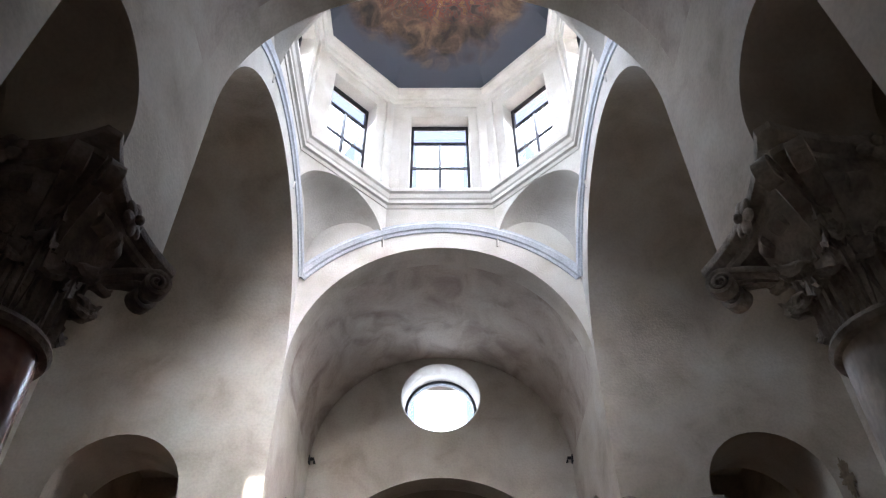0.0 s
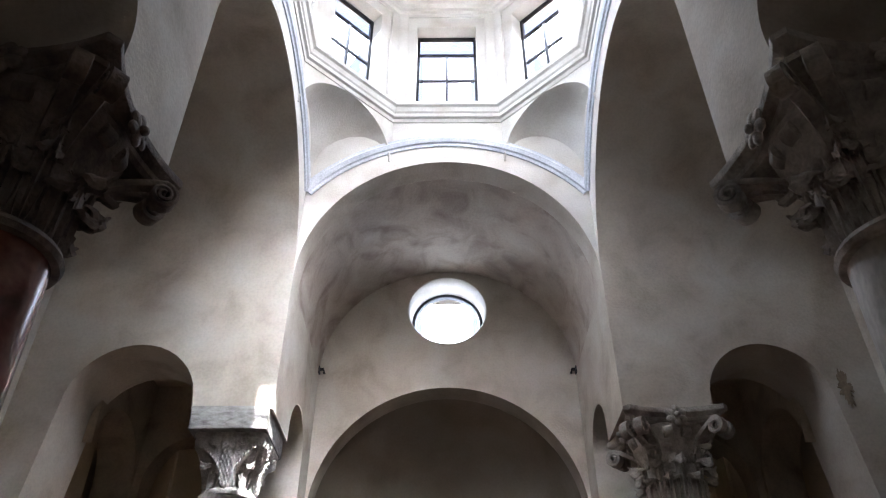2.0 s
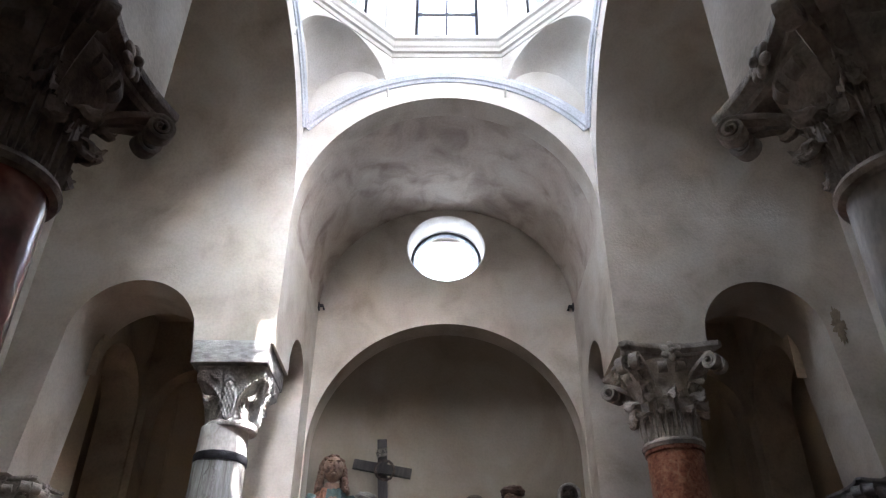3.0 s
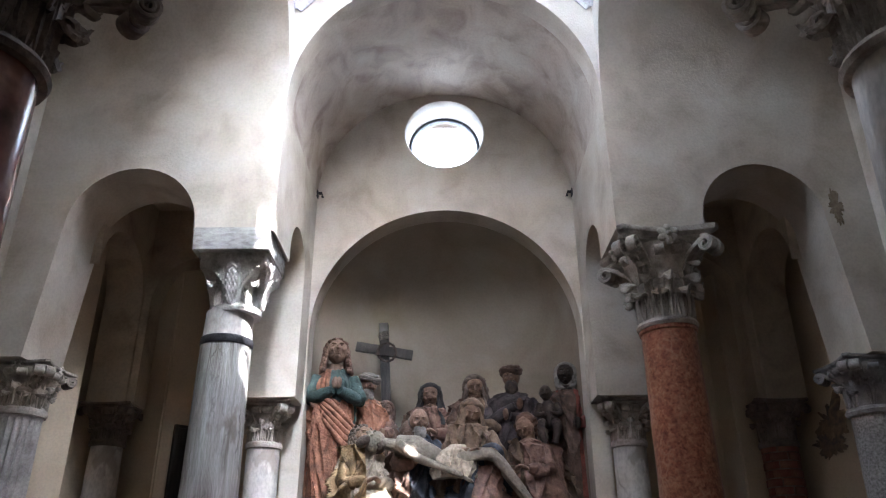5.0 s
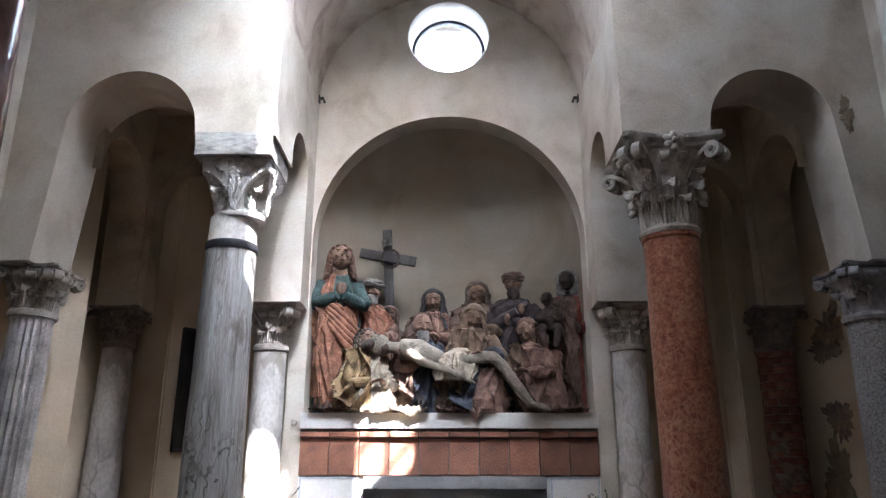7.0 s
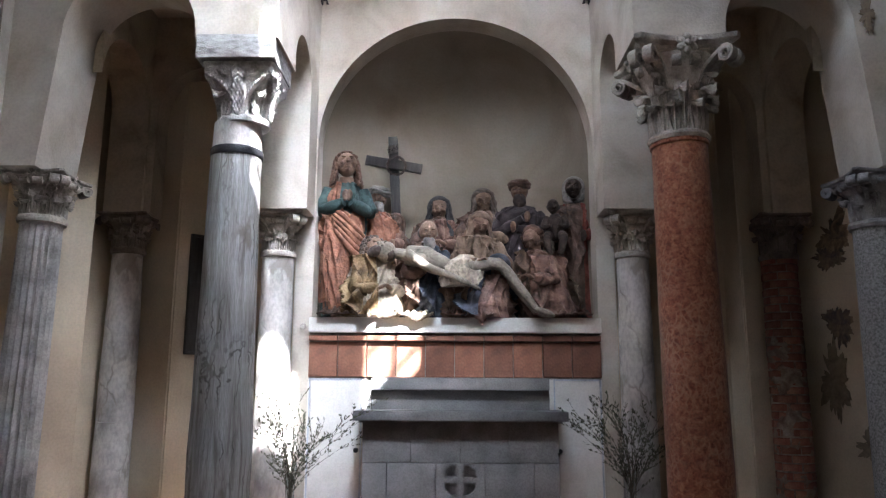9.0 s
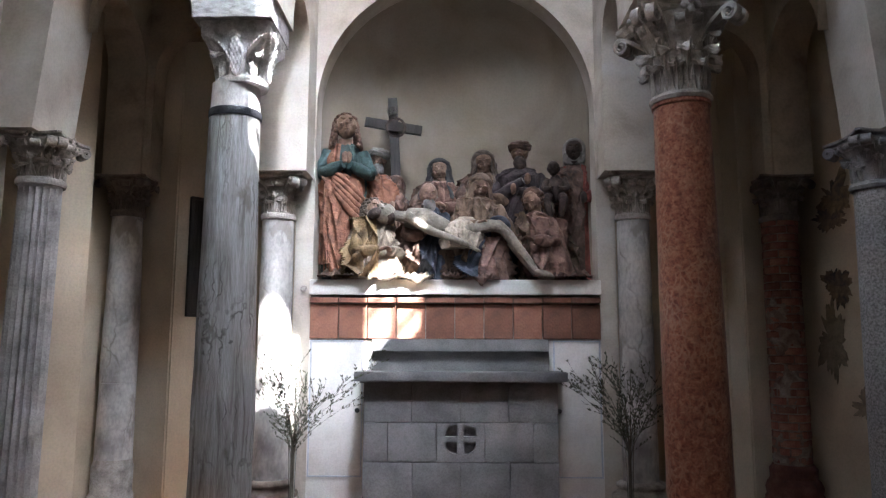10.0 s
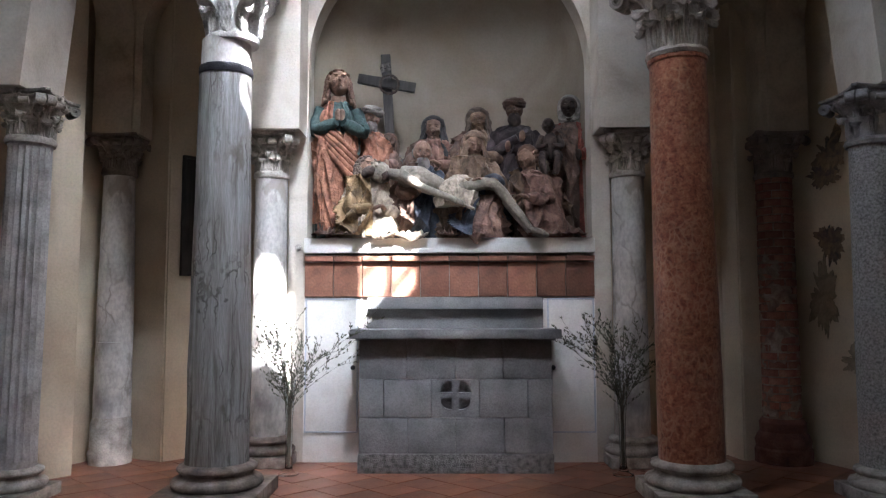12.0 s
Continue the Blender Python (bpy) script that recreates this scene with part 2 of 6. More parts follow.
def add_sweep(bm, path, section, closed=False, up=None, mi=0):
    """Carries a section of (outward, upward) offsets along path rows of (place, outward, upward)."""
    rings = []
    for p, o, u in path:
        rings.append([bm.verts.new(Vector(p) + Vector(o) * a + Vector(u) * b) for a, b in section])
    pairs = list(zip(rings, rings[1:])) + ([(rings[-1], rings[0])] if closed else [])
    n = len(section)
    for lo, hi in pairs:
        for i in range(n):
            f = bm.faces.new((lo[i], lo[(i + 1) % n], hi[(i + 1) % n], hi[i]))
            f.material_index = mi
    if not closed:
        bm.faces.new(rings[0]).material_index = mi
        bm.faces.new(list(reversed(rings[-1]))).material_index = mi


# ---------------------------------------------------------------- plan
A = 1.355                # half width of the crossing and of its four arms
YC = 3.945               # middle of the crossing
Y2, Y1 = YC + A, YC - A  # its far and near faces
SPRING = 5.27            # springing of the four barrel vaults
CAP = 4.05               # top of the four large capitals
CAPNEAR = 3.97           # top of the near pair
CAPLOW = 3.03            # top of the smaller capitals
THICK = 0.60             # thickness of the walls over the columns
FAR, NEAR = 7.0, 0.89    # end walls of the long axis
SIDE = 3.42              # end walls of the side arms


def pier_wall(name, place, start, o0, o1, end, top=SPRING, crown=4.6, lean=0.0, low=CAP):
    """A wall over a large and a smaller column, with the narrow stilted arch between them."""
    r = (o1 - o0) / 2
    bm = bmesh.new()
    loop = [(start, low), (o0, low)] + list(reversed(arc((o0 + o1) / 2, crown - r, r, 0, 180, 20))) + [(o1 + lean, CAPLOW), (end, CAPLOW), (end, top), (start, top)]
    add_slab(bm, [loop], place, THICK)
    return structure(name, bm, M_PLASTER, "stained lime plaster wall over columns with a narrow arch", "wall")


names = iter(range(1, 40))
for sx in (-1, 1):
    # walls of the far and near arms stand on x = +-A, those of the side arms on y = Y1, Y2
    pier_wall("wall_%d" % next(names), lambda u, v, w, s=sx: (s * (A + w), Y2 + u, v), 0, 0.64, 1.33, 1.7, crown=4.52)
    pier_wall("wall_%d" % next(names), lambda u, v, w, s=sx: (s * (A + w), Y1 - u, v), 0, 0.64, 1.33, 1.7, crown=4.52, low=CAPNEAR)
    pier_wall("wall_%d" % next(names), lambda u, v, w, s=sx: (s * (A + u), Y2 + w, v), 0.60, 0.64 if sx < 0 else 0.70, 1.67, SIDE - A, crown=4.62, lean=0.10)
    pier_wall("wall_%d" % next(names), lambda u, v, w, s=sx: (s * (A + u), Y1 - w, v), THICK, 0.70, 1.67, SIDE - A, crown=4.62, lean=0.10, low=CAPNEAR)

VAULT_THICK = 0.18
CROWN_IN, CROWN_END = 6.69, 6.57   # height of the vaults at the crossing and at the end walls


def barrel(name, place, length, material_=M_VAULT):
    bm = bmesh.new()
    steps, n = 8, 41
    rows = []
    for k in range(steps + 1):
        w = length * k / steps
        crown = CROWN_IN + (CROWN_END - CROWN_IN) * k / steps - SPRING
        inner, outer = arc(0, SPRING, A, 0, 180, 40, crown), arc(0, SPRING, A + VAULT_THICK, 180, 0, 40, crown + VAULT_THICK)
        rows.append([bm.verts.new(place(u, v, w)) for u, v in inner + outer])
    m = len(rows[0])
    for lo, hi in zip(rows, rows[1:]):
        for i in range(m):
            bm.faces.new((lo[i], lo[(i + 1) % m], hi[(i + 1) % m], hi[i]))
    for row in (rows[0], rows[-1]):
        for i in range(n - 1):
            bm.faces.new((row[i], row[i + 1], row[m - 2 - i], row[m - 1 - i]))
    return structure(name, bm, material_, "plastered barrel vault with old damp stains", "vault")


barrel("vault_1", lambda u, v, w: (u, Y2 + 0.25 + w, v), FAR - Y2 - 0.25)
barrel("vault_2", lambda u, v, w: (u, Y1 - 0.25 - w, v), Y1 - 0.25 - NEAR)
barrel("vault_3", lambda u, v, w: (-A - 0.25 - w, YC + u, v), SIDE - A - 0.25, M_PLASTER)
barrel("vault_4", lambda u, v, w: (A + 0.25 + w, YC + u, v), SIDE - A - 0.25, M_PLASTER)

# crossing: four arched faces below the octagon
TOPC = 7.26
for k, place in enumerate((lambda u, v, w: (u, Y2 + w, v), lambda u, v, w: (u, Y1 - w, v), lambda u, v, w: (-A - w, YC + u, v), lambda u, v, w: (A + w, YC + u, v))):
    bm = bmesh.new()
    e = 0.25 if k < 2 else 0.0
    loop = arc(0, SPRING, A, 0, 180, 48, CROWN_IN - SPRING) + [(-A - e, SPRING), (-A - e, TOPC), (A + e, TOPC), (A + e, SPRING)]
    add_slab(bm, [loop], place, 0.25, 1)
    structure("crossing_arch_wall_%d" % (k + 1), bm, [M_WHITE, M_PLASTER], "whitewashed wall above a round crossing arch", "wall")
    # raised moulding that follows the arch and runs to the corners
    bm = bmesh.new()
    r0, lim = 1.70, math.degrees(math.acos((A - 0.002) / 1.70))
    inward = Vector(place(0, 0, -1)) - Vector(place(0, 0, 0))
    path = []
    for i in range(61):
        a = radians(lim + (180 - 2 * lim) * i / 60)
        c = Vector(place(r0 * math.cos(a), SPRING + r0 * math.sin(a), 0))
        o = Vector(place(math.cos(a), SPRING + math.sin(a), 0)) - Vector(place(0, SPRING, 0))
        path.append((c, o, inward))
    add_sweep(bm, path, [(-0.07, -0.005), (-0.07, 0.012), (-0.04, 0.02), (-0.03, 0.035), (0.02, 0.045), (0.045, 0.03), (0.07, 0.03), (0.07, -0.005)])
    structure("arch_trim_%d" % (k + 1), bm, M_GREYMOULD, "pale grey raised moulding round the crossing arch", "moulding")

# ---------------------------------------------------------------- octagon
def octagon(r):
    """Corners of an octagon with apothem r about the crossing's middle."""
    q = r / math.cos(radians(22.5))
    return [Vector((q * math.cos(radians(22.5 + 45 * i)), YC + q * math.sin(radians(22.5 + 45 * i)), 0)) for i in range(8)]


def ring_moulding(name, r, section, mat, label):
    bm = bmesh.new()
    pts = octagon(r)
    path = []
    for p in pts:
        o = (Vector((p.x, p.y - YC, 0))).normalized() / math.cos(radians(22.5))
        path.append((p, -o, Vector((0, 0, 1))))
    add_sweep(bm, path, section, closed=True)
    return structure(name, bm, mat, label, "moulding", 20)


ring_moulding("drum_cornice_trim", A, [(-0.32, 7.25), (0.01, 7.25), (0.02, 7.29), (0.045, 7.30), (0.045, 7.345), (0.06, 7.36), (0.075, 7.41), (0.10, 7.425), (0.10, 7.47), (0.085, 7.49), (-0.32, 7.50)], M_WHITE, "white plaster cornice running round the octagon")
ring_moulding("drum_entablature_trim", A, [(-0.3, 9.04), (0.015, 9.04), (0.02, 9.10), (0.05, 9.11), (0.06, 9.16), (0.10, 9.18), (0.13, 9.23), (0.13, 9.28), (-0.3, 9.28)], M_WHITE, "white moulded entablature under the painted dome")

WIN_Z0 = 7.49
pts = octagon(A)
for i in range(8):
    a, b = pts[i], pts[(i + 1) % 8]
    mid, along = (a + b) / 2, (b - a).normalized()
    outw = Vector((mid.x, mid.y - YC, 0)).normalized()
    half = (b - a).length / 2
    WIN_W, WIN_Z1 = {5: (0.80, 9.0), 1: (0.68, 8.87)}.get(i, (0.62, 8.87))   # the south window, behind the visitor, is the largest
    place = lambda u, v, w, m=mid, al=along, o=outw: m + al * u + o * w + Vector((0, 0, v))
    bm = bmesh.new()
    add_slab(bm, [[(-half, 7.40), (half, 7.40), (half, 9.2), (-half, 9.2)], [(-WIN_W / 2, WIN_Z0), (-WIN_W / 2, WIN_Z1), (WIN_W / 2, WIN_Z1), (WIN_W / 2, WIN_Z0)]], place, 0.22)
    structure("drum_wall_%d" % (i + 1), bm, M_WHITE, "whitewashed octagon wall with a tall window opening", "wall")
    # corner pilaster strips
    for s in (-1, 1):
        bm = bmesh.new()
        us = sorted((s * (half - 0.005), s * (half - 0.115)))
        add_slab(bm, [[(us[0], 7.50), (us[1], 7.50), (us[1], 9.05), (us[0], 9.05)]], lambda u, v, w, pl=place: pl(u, v, w - 0.03), 0.035)
        structure("pilaster_trim_%d" % (2 * i + (s > 0) + 1), bm, M_WHITE, "narrow white pilaster strip at an octagon corner", "moulding")
    m = Matrix((( along.x, outw.x, 0, mid.x + outw.x * 0.17), (along.y, outw.y, 0, mid.y + outw.y * 0.17), (0, 0, 1, 0), (0, 0, 0, 1)))
    win = tagged(new("window_%d" % (i + 1)), "iron framed lantern window with five panes", "window", "lantern windows", "structure")
    win.matrix_world = m
    w2 = WIN_W / 2
    bm = bmesh.new()
    for x0, x1, z0, z1 in ((-w2, -w2 + 0.03, WIN_Z0, WIN_Z1), (w2 - 0.03, w2, WIN_Z0, WIN_Z1), (-w2, w2, WIN_Z1 - 0.03, WIN_Z1), (-w2, w2, WIN_Z0, WIN_Z0 + 0.03)):
        add_box(bm, x0, x1, -0.02, 0.02, z0, z1)
    part("window_frame", bm, M_IRON, win)
    part("glazing_bar", box(-w2 + 0.03, w2 - 0.03, -0.012, 0.016, 8.545, 8.575), M_BLUEIRON, win)
    part("glazing_bar", box(-w2 + 0.03, w2 - 0.03, -0.012, 0.016, 8.095, 8.125), M_BLUEIRON, win)
    part("glazing_bar", box(-0.016, 0.016, -0.018, 0.018, WIN_Z0 + 0.03, 8.545), M_BLUEIRON, win)
    for x0, x1, z0, z1 in ((-w2 + 0.03, w2 - 0.03, 8.575, WIN_Z1 - 0.03), (-w2 + 0.03, -0.012, 8.125, 8.55), (0.012, w2 - 0.03, 8.125, 8.55), (-w2 + 0.03, -0.012, WIN_Z0 + 0.03, 8.10), (0.012, w2 - 0.03, WIN_Z0 + 0.03, 8.10)):
        part("pane", box(x0, x1, 0.0, 0.004, z0, z1), M_PANE, win).visible_shadow = False
    facing = -outw.dot(Vector((SUN.x, SUN.y, 0)).normalized())
    if facing > 0.8:
        # the old glass of the sunny windows scatters sunlight forward into the nave
        sky_lamp("window_daylight", Matrix.Translation(mid + outw * 0.34 + Vector((0, 0, 8.45))) @ SUN.to_track_quat("-Z", "Y").to_matrix().to_4x4(), 0.62, 0.8, SUNNY_WATTS * (1.0 if facing > 0.92 else 0.22), (0.84, 0.92, 1.0), 40)
    else:
        sky_lamp("window_daylight", Matrix.Translation(mid + outw * 0.42 + Vector((0, 0, 8.4))) @ (-outw - Vector((0, 0, 2.3))).to_track_quat("-Z", "Y").to_matrix().to_4x4(), 0.56, 1.0, DRUM_WATTS * (1 + 0.25 * facing))

# squinches across the four corners
for sx in (-1, 1):
    for sy in (-1, 1):
        g = A * math.tan(radians(22.5))
        p0, p1 = Vector((sx * A, YC + sy * g, 0)), Vector((sx * g, YC + sy * A, 0))
        corner = Vector((sx * A, YC + sy * A, 0))
        mid, along = (p0 + p1) / 2, (p1 - p0).normalized()
        half, r, zs = (p1 - p0).length / 2, (p1 - p0).length / 2 - 0.015, 6.70
        back = (corner - mid).normalized()
        bm = bmesh.new()
        add_slab(bm, [arc(0, zs, r, 0, 180, 28) + [(-half, zs), (-half, 7.27), (half, 7.27), (half, zs)]], lambda u, v, w: mid + along * u + back * w + Vector((0, 0, v)), 0.04)
        structure("squinch_wall_%d" % next(names), bm, M_WHITE, "whitewashed corner face above a shell squinch", "wall")
        bm = bmesh.new()
        deep = (corner - mid).length
        rows = []
        for k in range(9):
            q = radians(90 * k / 8)
            rows.append([bm.verts.new(mid + along * (u * math.cos(q) ** 0.8) + back * (deep * 0.98 * math.sin(q)) + Vector((0, 0, zs + (v - zs) * math.cos(q) ** 0.6 - 0.22 * math.sin(q) ** 2))) for u, v in arc(0, zs, r, 0, 180, 28)])
        for lo, hi in zip(rows, rows[1:]):
            for j in range(28):
                bm.faces.new((lo[j], lo[j + 1], hi[j + 1], hi[j]))
        structure("squinch_vault_%d" % next(names), bm, M_WHITE, "shell-shaped plaster squinch in a crossing corner", "vault")

# painted dome
def fresco():
    m = material("dome_fresco_paint", (0.12, 0.085, 0.065), (0.035, 0.03, 0.032), (0.30, 0.19, 0.12), 3.2, 30, 0.8, 0.1, warp=1.4)
    nt = m.node_tree
    bs, N, L = nt.nodes["Principled BSDF"], nt.nodes.new, nt.links.new
    old = bs.inputs["Base Color"].links[0].from_socket
    co, mp, ln = N("ShaderNodeTexCoord"), N("ShaderNodeMapping"), N("ShaderNodeVectorMath")
    mp.inputs["Location"].default_value, mp.inputs["Scale"].default_value = (0, -YC, 0), (1, 1, 0)
    ln.operation = "LENGTH"
    L(co.outputs["Object"], mp.inputs[0])
    L(mp.outputs[0], ln.inputs[0])
    wob, add = N("ShaderNodeTexNoise"), N("ShaderNodeMath")
    wob.inputs["Scale"].default_value = 3.0
    L(co.outputs["Object"], wob.inputs[0])
    add.operation = "MULTIPLY_ADD"
    add.inputs[1].default_value = 0.45
    L(wob.outputs[0], add.inputs[0])
    L(ln.outputs["Value"], add.inputs[2])
    # painted drapery patches: red, ochre, pale, grey-violet
    cl, rp = N("ShaderNodeTexNoise"), N("ShaderNodeValToRGB")
    cl.inputs["Scale"].default_value, cl.inputs["Detail"].default_value, cl.inputs["Distortion"].default_value = 4.2, 3, 2.2
    off = N("ShaderNodeMapping")
    off.inputs["Location"].default_value = (3.1, 1.7, 5.2)
    L(co.outputs["Object"], off.inputs[0])
    L(off.outputs[0], cl.inputs[0])
    e = rp.color_ramp.elements
    e[0].position, e[0].color = 0.36, (0.05, 0.04, 0.045, 1)
    e[1].position, e[1].color = 0.70, (0.34, 0.27, 0.22, 1)
    for p, c in ((0.44, (0.15, 0.10, 0.09)), (0.50, (0.24, 0.055, 0.035)), (0.55, (0.10, 0.07, 0.09)), (0.60, (0.30, 0.17, 0.06)), (0.64, (0.20, 0.08, 0.06))):
        q = e.new(p)
        q.color = (*c, 1)
    L(cl.outputs[0], rp.inputs[0])
    a, b = N("ShaderNodeMixRGB"), N("ShaderNodeMixRGB")
    r1, r2 = N("ShaderNodeMapRange"), N("ShaderNodeMapRange")
    for r, lo, hi in ((r1, 0.75, 1.15), (r2, 1.28, 1.45)):
        r.inputs["From Min"].default_value, r.inputs["From Max"].default_value = lo, hi
        L(add.outputs[0], r.inputs[0])
    L(r1.outputs[0], a.inputs[0])
    L(rp.outputs[0], a.inputs[1])
    L(old, a.inputs[2])
    L(r2.outputs[0], b.inputs[0])
    L(a.outputs[0], b.inputs[1])
    b.inputs[2].default_value = (0.10, 0.115, 0.15, 1)
    L(b.outputs[0], bs.inputs["Base Color"])
    return m


M_FRESCO = fresco()
bm = bmesh.new()
rows = []
for k in range(15):
    q = radians(90 * k / 14)
    ring = octagon(A * math.cos(q)) if k < 14 else [Vector((0, YC, 0))] * 8
    rows.append([])
    for i in range(8):
        for j in range(4):
            p = ring[i].lerp(ring[(i + 1) % 8], j / 4)
            rows[-1].append(bm.verts.new((p.x, p.y, 9.28 + 1.0 * math.sin(q))))
for lo, hi in zip(rows, rows[1:]):
    for j in range(32):
        bm.faces.new((lo[j], lo[(j + 1) % 32], hi[(j + 1) % 32], hi[j]))
structure("dome_ceiling", bm, M_FRESCO, "dome painted with clouds and robed shapes", "ceiling")

# ---------------------------------------------------------------- end walls
NICHE_R, NICHE_SPRING = 1.342, 3.75
OC_Z, OC_R = 6.05, 0.44


def end_wall(k, place, half, hole, oculus, thick=0.55, label="plastered end wall with an arched niche"):
    bm = bmesh.new()
    top = 6.9
    loops = [[(-half, 0), (-hole, 0)] + list(reversed(arc(0, NICHE_SPRING, hole, 0, 180, 80))) + [(hole, 0), (half, 0), (half, top), (-half, top)]]
    if oculus:
        loops.append(arc(0, OC_Z, OC_R, 0, 360 - 360 / 48, 47))
    add_slab(bm, loops, place, thick)
    return structure("wall_end_%d" % k, bm, M_PLASTER, label, "wall")


end_wall(1, lambda u, v, w: (u, FAR + w, v), A + 0.16, NICHE_R, True)
end_wall(2, lambda u, v, w: (u, NEAR - w, v), A + 0.16, NICHE_R, False, label="plastered end wall with the arched entrance")
end_wall(3, lambda u, v, w: (-SIDE - w, YC + u, v), A + 0.2, 1.2, False)
end_wall(4, lambda u, v, w: (SIDE + w, YC + u, v), A + 0.2, 1.2, False)


def apse(k, place, r, depth, z0):
    """The curved back of a niche: half a cylinder below half a dome."""
    bm = bmesh.new()
    rows = []
    angles = [radians(180 * i / 72) for i in range(73)]
    for i in range(7):
        z = z0 + (NICHE_SPRING - z0) * i / 6
        rows.append([bm.verts.new(place(r * math.cos(a), z, depth * math.sin(a))) for a in angles])
    for i in range(1, 31):
        q = radians(90 * i / 30)
        c = max(math.cos(q), 0.003)
        rows.append([bm.verts.new(place(r * c * math.cos(a), NICHE_SPRING + r * math.sin(q), depth * c * math.sin(a))) for a in angles])
    for lo, hi in zip(rows, rows[1:]):
        for j in range(72):
            bm.faces.new((lo[j], lo[j + 1], hi[j + 1], hi[j]))
    return structure("niche_wall_%d" % k, bm, M_NICHE, "curved grey plaster back of an arched niche, colour darkened for shade", "wall", 60)


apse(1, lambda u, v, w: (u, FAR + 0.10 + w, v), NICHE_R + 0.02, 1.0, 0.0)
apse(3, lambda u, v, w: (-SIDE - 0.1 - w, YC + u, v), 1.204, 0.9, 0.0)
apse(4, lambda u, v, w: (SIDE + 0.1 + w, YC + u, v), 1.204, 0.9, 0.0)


# round window in the far wall: splayed reveal, iron ring, glass
oculus = tagged(new("window_9"), "round window with a dark metal ring in a splayed reveal", "window", "", "structure")
oculus.matrix_world = pose(0, FAR, OC_Z)


def add_ring(bm, rows, n=64):
    """Turns (radius, depth) rows about the y axis; closed section."""
    rings = [[bm.verts.new((r * math.cos(2 * math.pi * i / n), y, r * math.sin(2 * math.pi * i / n))) for i in range(n)] for r, y in rows]
    for lo, hi in zip(rings, rings[1:] + rings[:1]):
        for i in range(n):
            bm.faces.new((lo[i], lo[(i + 1) % n], hi[(i + 1) % n], hi[i]))


bm = bmesh.new()
add_ring(bm, [(OC_R + 0.02, 0.004), (OC_R - 0.004, -0.003), (OC_R - 0.02, 0.02), (0.405, 0.30), (OC_R + 0.02, 0.30)])
part("reveal", bm, M_WHITE, oculus, "pale splayed plaster reveal")
bm = bmesh.new()
add_ring(bm, [(0.41, 0.30), (0.375, 0.30), (0.37, 0.315), (0.37, 0.36), (0.41, 0.36)])
part("window_frame", bm, M_BLUEIRON, oculus, "dark blue-grey metal ring")
bm = bmesh.new()
bmesh.ops.create_circle(bm, cap_ends=True, segments=64, radius=0.372, matrix=pose(0, 0.33, 0, 90))
bmesh.ops.solidify(bm, geom=bm.faces[:], thickness=0.004)
part("pane", bm, M_PANE, oculus).visible_shadow = False
sky_lamp("oculus_daylight", pose(0, FAR + 0.62, OC_Z + 0.12, -65), 0.6, 0.6, OCULUS_WATTS)

# small wall lamps' hooks at the springing of the far vault
for sx in (-1, 1):
    hook = thing("wall_hook", pose(sx * (A - 0.001), FAR - 0.03, SPRING), "small dark iron hook at a vault springing", "hook", "vault hooks")
    bm = bmesh.new()
    add_sweep(bm, [((0, 0, 0.02), (0, 1, 0), (0, 0, 1)), ((-sx * 0.05, 0, 0.02), (0, 1, 0), (0, 0, 1)), ((-sx * 0.06, 0, -0.03), (0, 1, 0), (-sx, 0, 0))], [(-0.012, -0.012), (0.012, -0.012), (0.012, 0.012), (-0.012, 0.012)])
    part("shank", bm, M_IRON, hook)
    part("rosette", box(-0.012, 0.012, -0.035, 0.035, -0.03, 0.05, 0.008), M_IRON, hook)

# ---------------------------------------------------------------- corner bays
def bay_wall(k, plan, top=5.6, thick=0.25):
    bm = bmesh.new()
    pts = [Vector((x, y, 0)) for x, y in plan]
    mid = Vector((0, YC, 0))
    out = []
    for i, p in enumerate(pts):
        a, b = pts[max(i - 1, 0)], pts[min(i + 1, len(pts) - 1)]
        d = (b - a).normalized()
        n = Vector((d.y, -d.x, 0))
        out.append(p + (n if n.dot(p - mid) > 0 else -n) * thick)
    low = [[bm.verts.new((q.x, q.y, z)) for q in pts + out[::-1]] for z in (0, top)]
    n = len(low[0])
    for i in range(n):
        bm.faces.new((low[0][i], low[0][(i + 1) % n], low[1][(i + 1) % n], low[1][i]))
    m = len(pts)
    for row in low:
        for i in range(m - 1):
            bm.faces.new((row[i], row[i + 1], row[n - 2 - i], row[n - 1 - i]))
    bmesh.ops.bevel(bm, geom=[e for e in bm.edges if abs(e.verts[0].co.z - e.verts[1].co.z) > 1], offset=0.015, segments=2, affect="EDGES")
    return structure("bay_wall_%d" % k, bm, M_BAY, "beige plastered outer wall of a corner bay", "wall")


M_BAY = material("beige_bay_plaster", (0.66, 0.55, 0.405), (0.53, 0.42, 0.30), (0.73, 0.63, 0.49), 1.4, 50, 0.9, 0.12, detail=9, speck=0.2)
M_BAYVAULT = material("old_beige_vault_plaster", (0.56, 0.475, 0.36), (0.34, 0.265, 0.195), (0.65, 0.56, 0.44), 2.2, 40, 0.92, 0.2, detail=9, warp=0.8, speck=0.3)
bay_wall(1, [(-3.75, 5.42), (-3.72, 5.85), (-3.20, 6.43), (-3.44, 6.85), (-3.26, 7.30), (-2.66, 7.00), (-2.25, 7.42), (-1.45, 7.42)])
bay_wall(2, [(3.75, 5.42), (3.80, 5.80), (3.30, 7.26), (2.72, 7.05), (2.66, 7.35), (2.25, 7.42), (1.45, 7.42)])
bay_wall(3, [(-3.75, 2.46), (-3.72, 2.0), (-3.20, 1.4), (-2.5, 0.62), (-1.45, 0.45)])
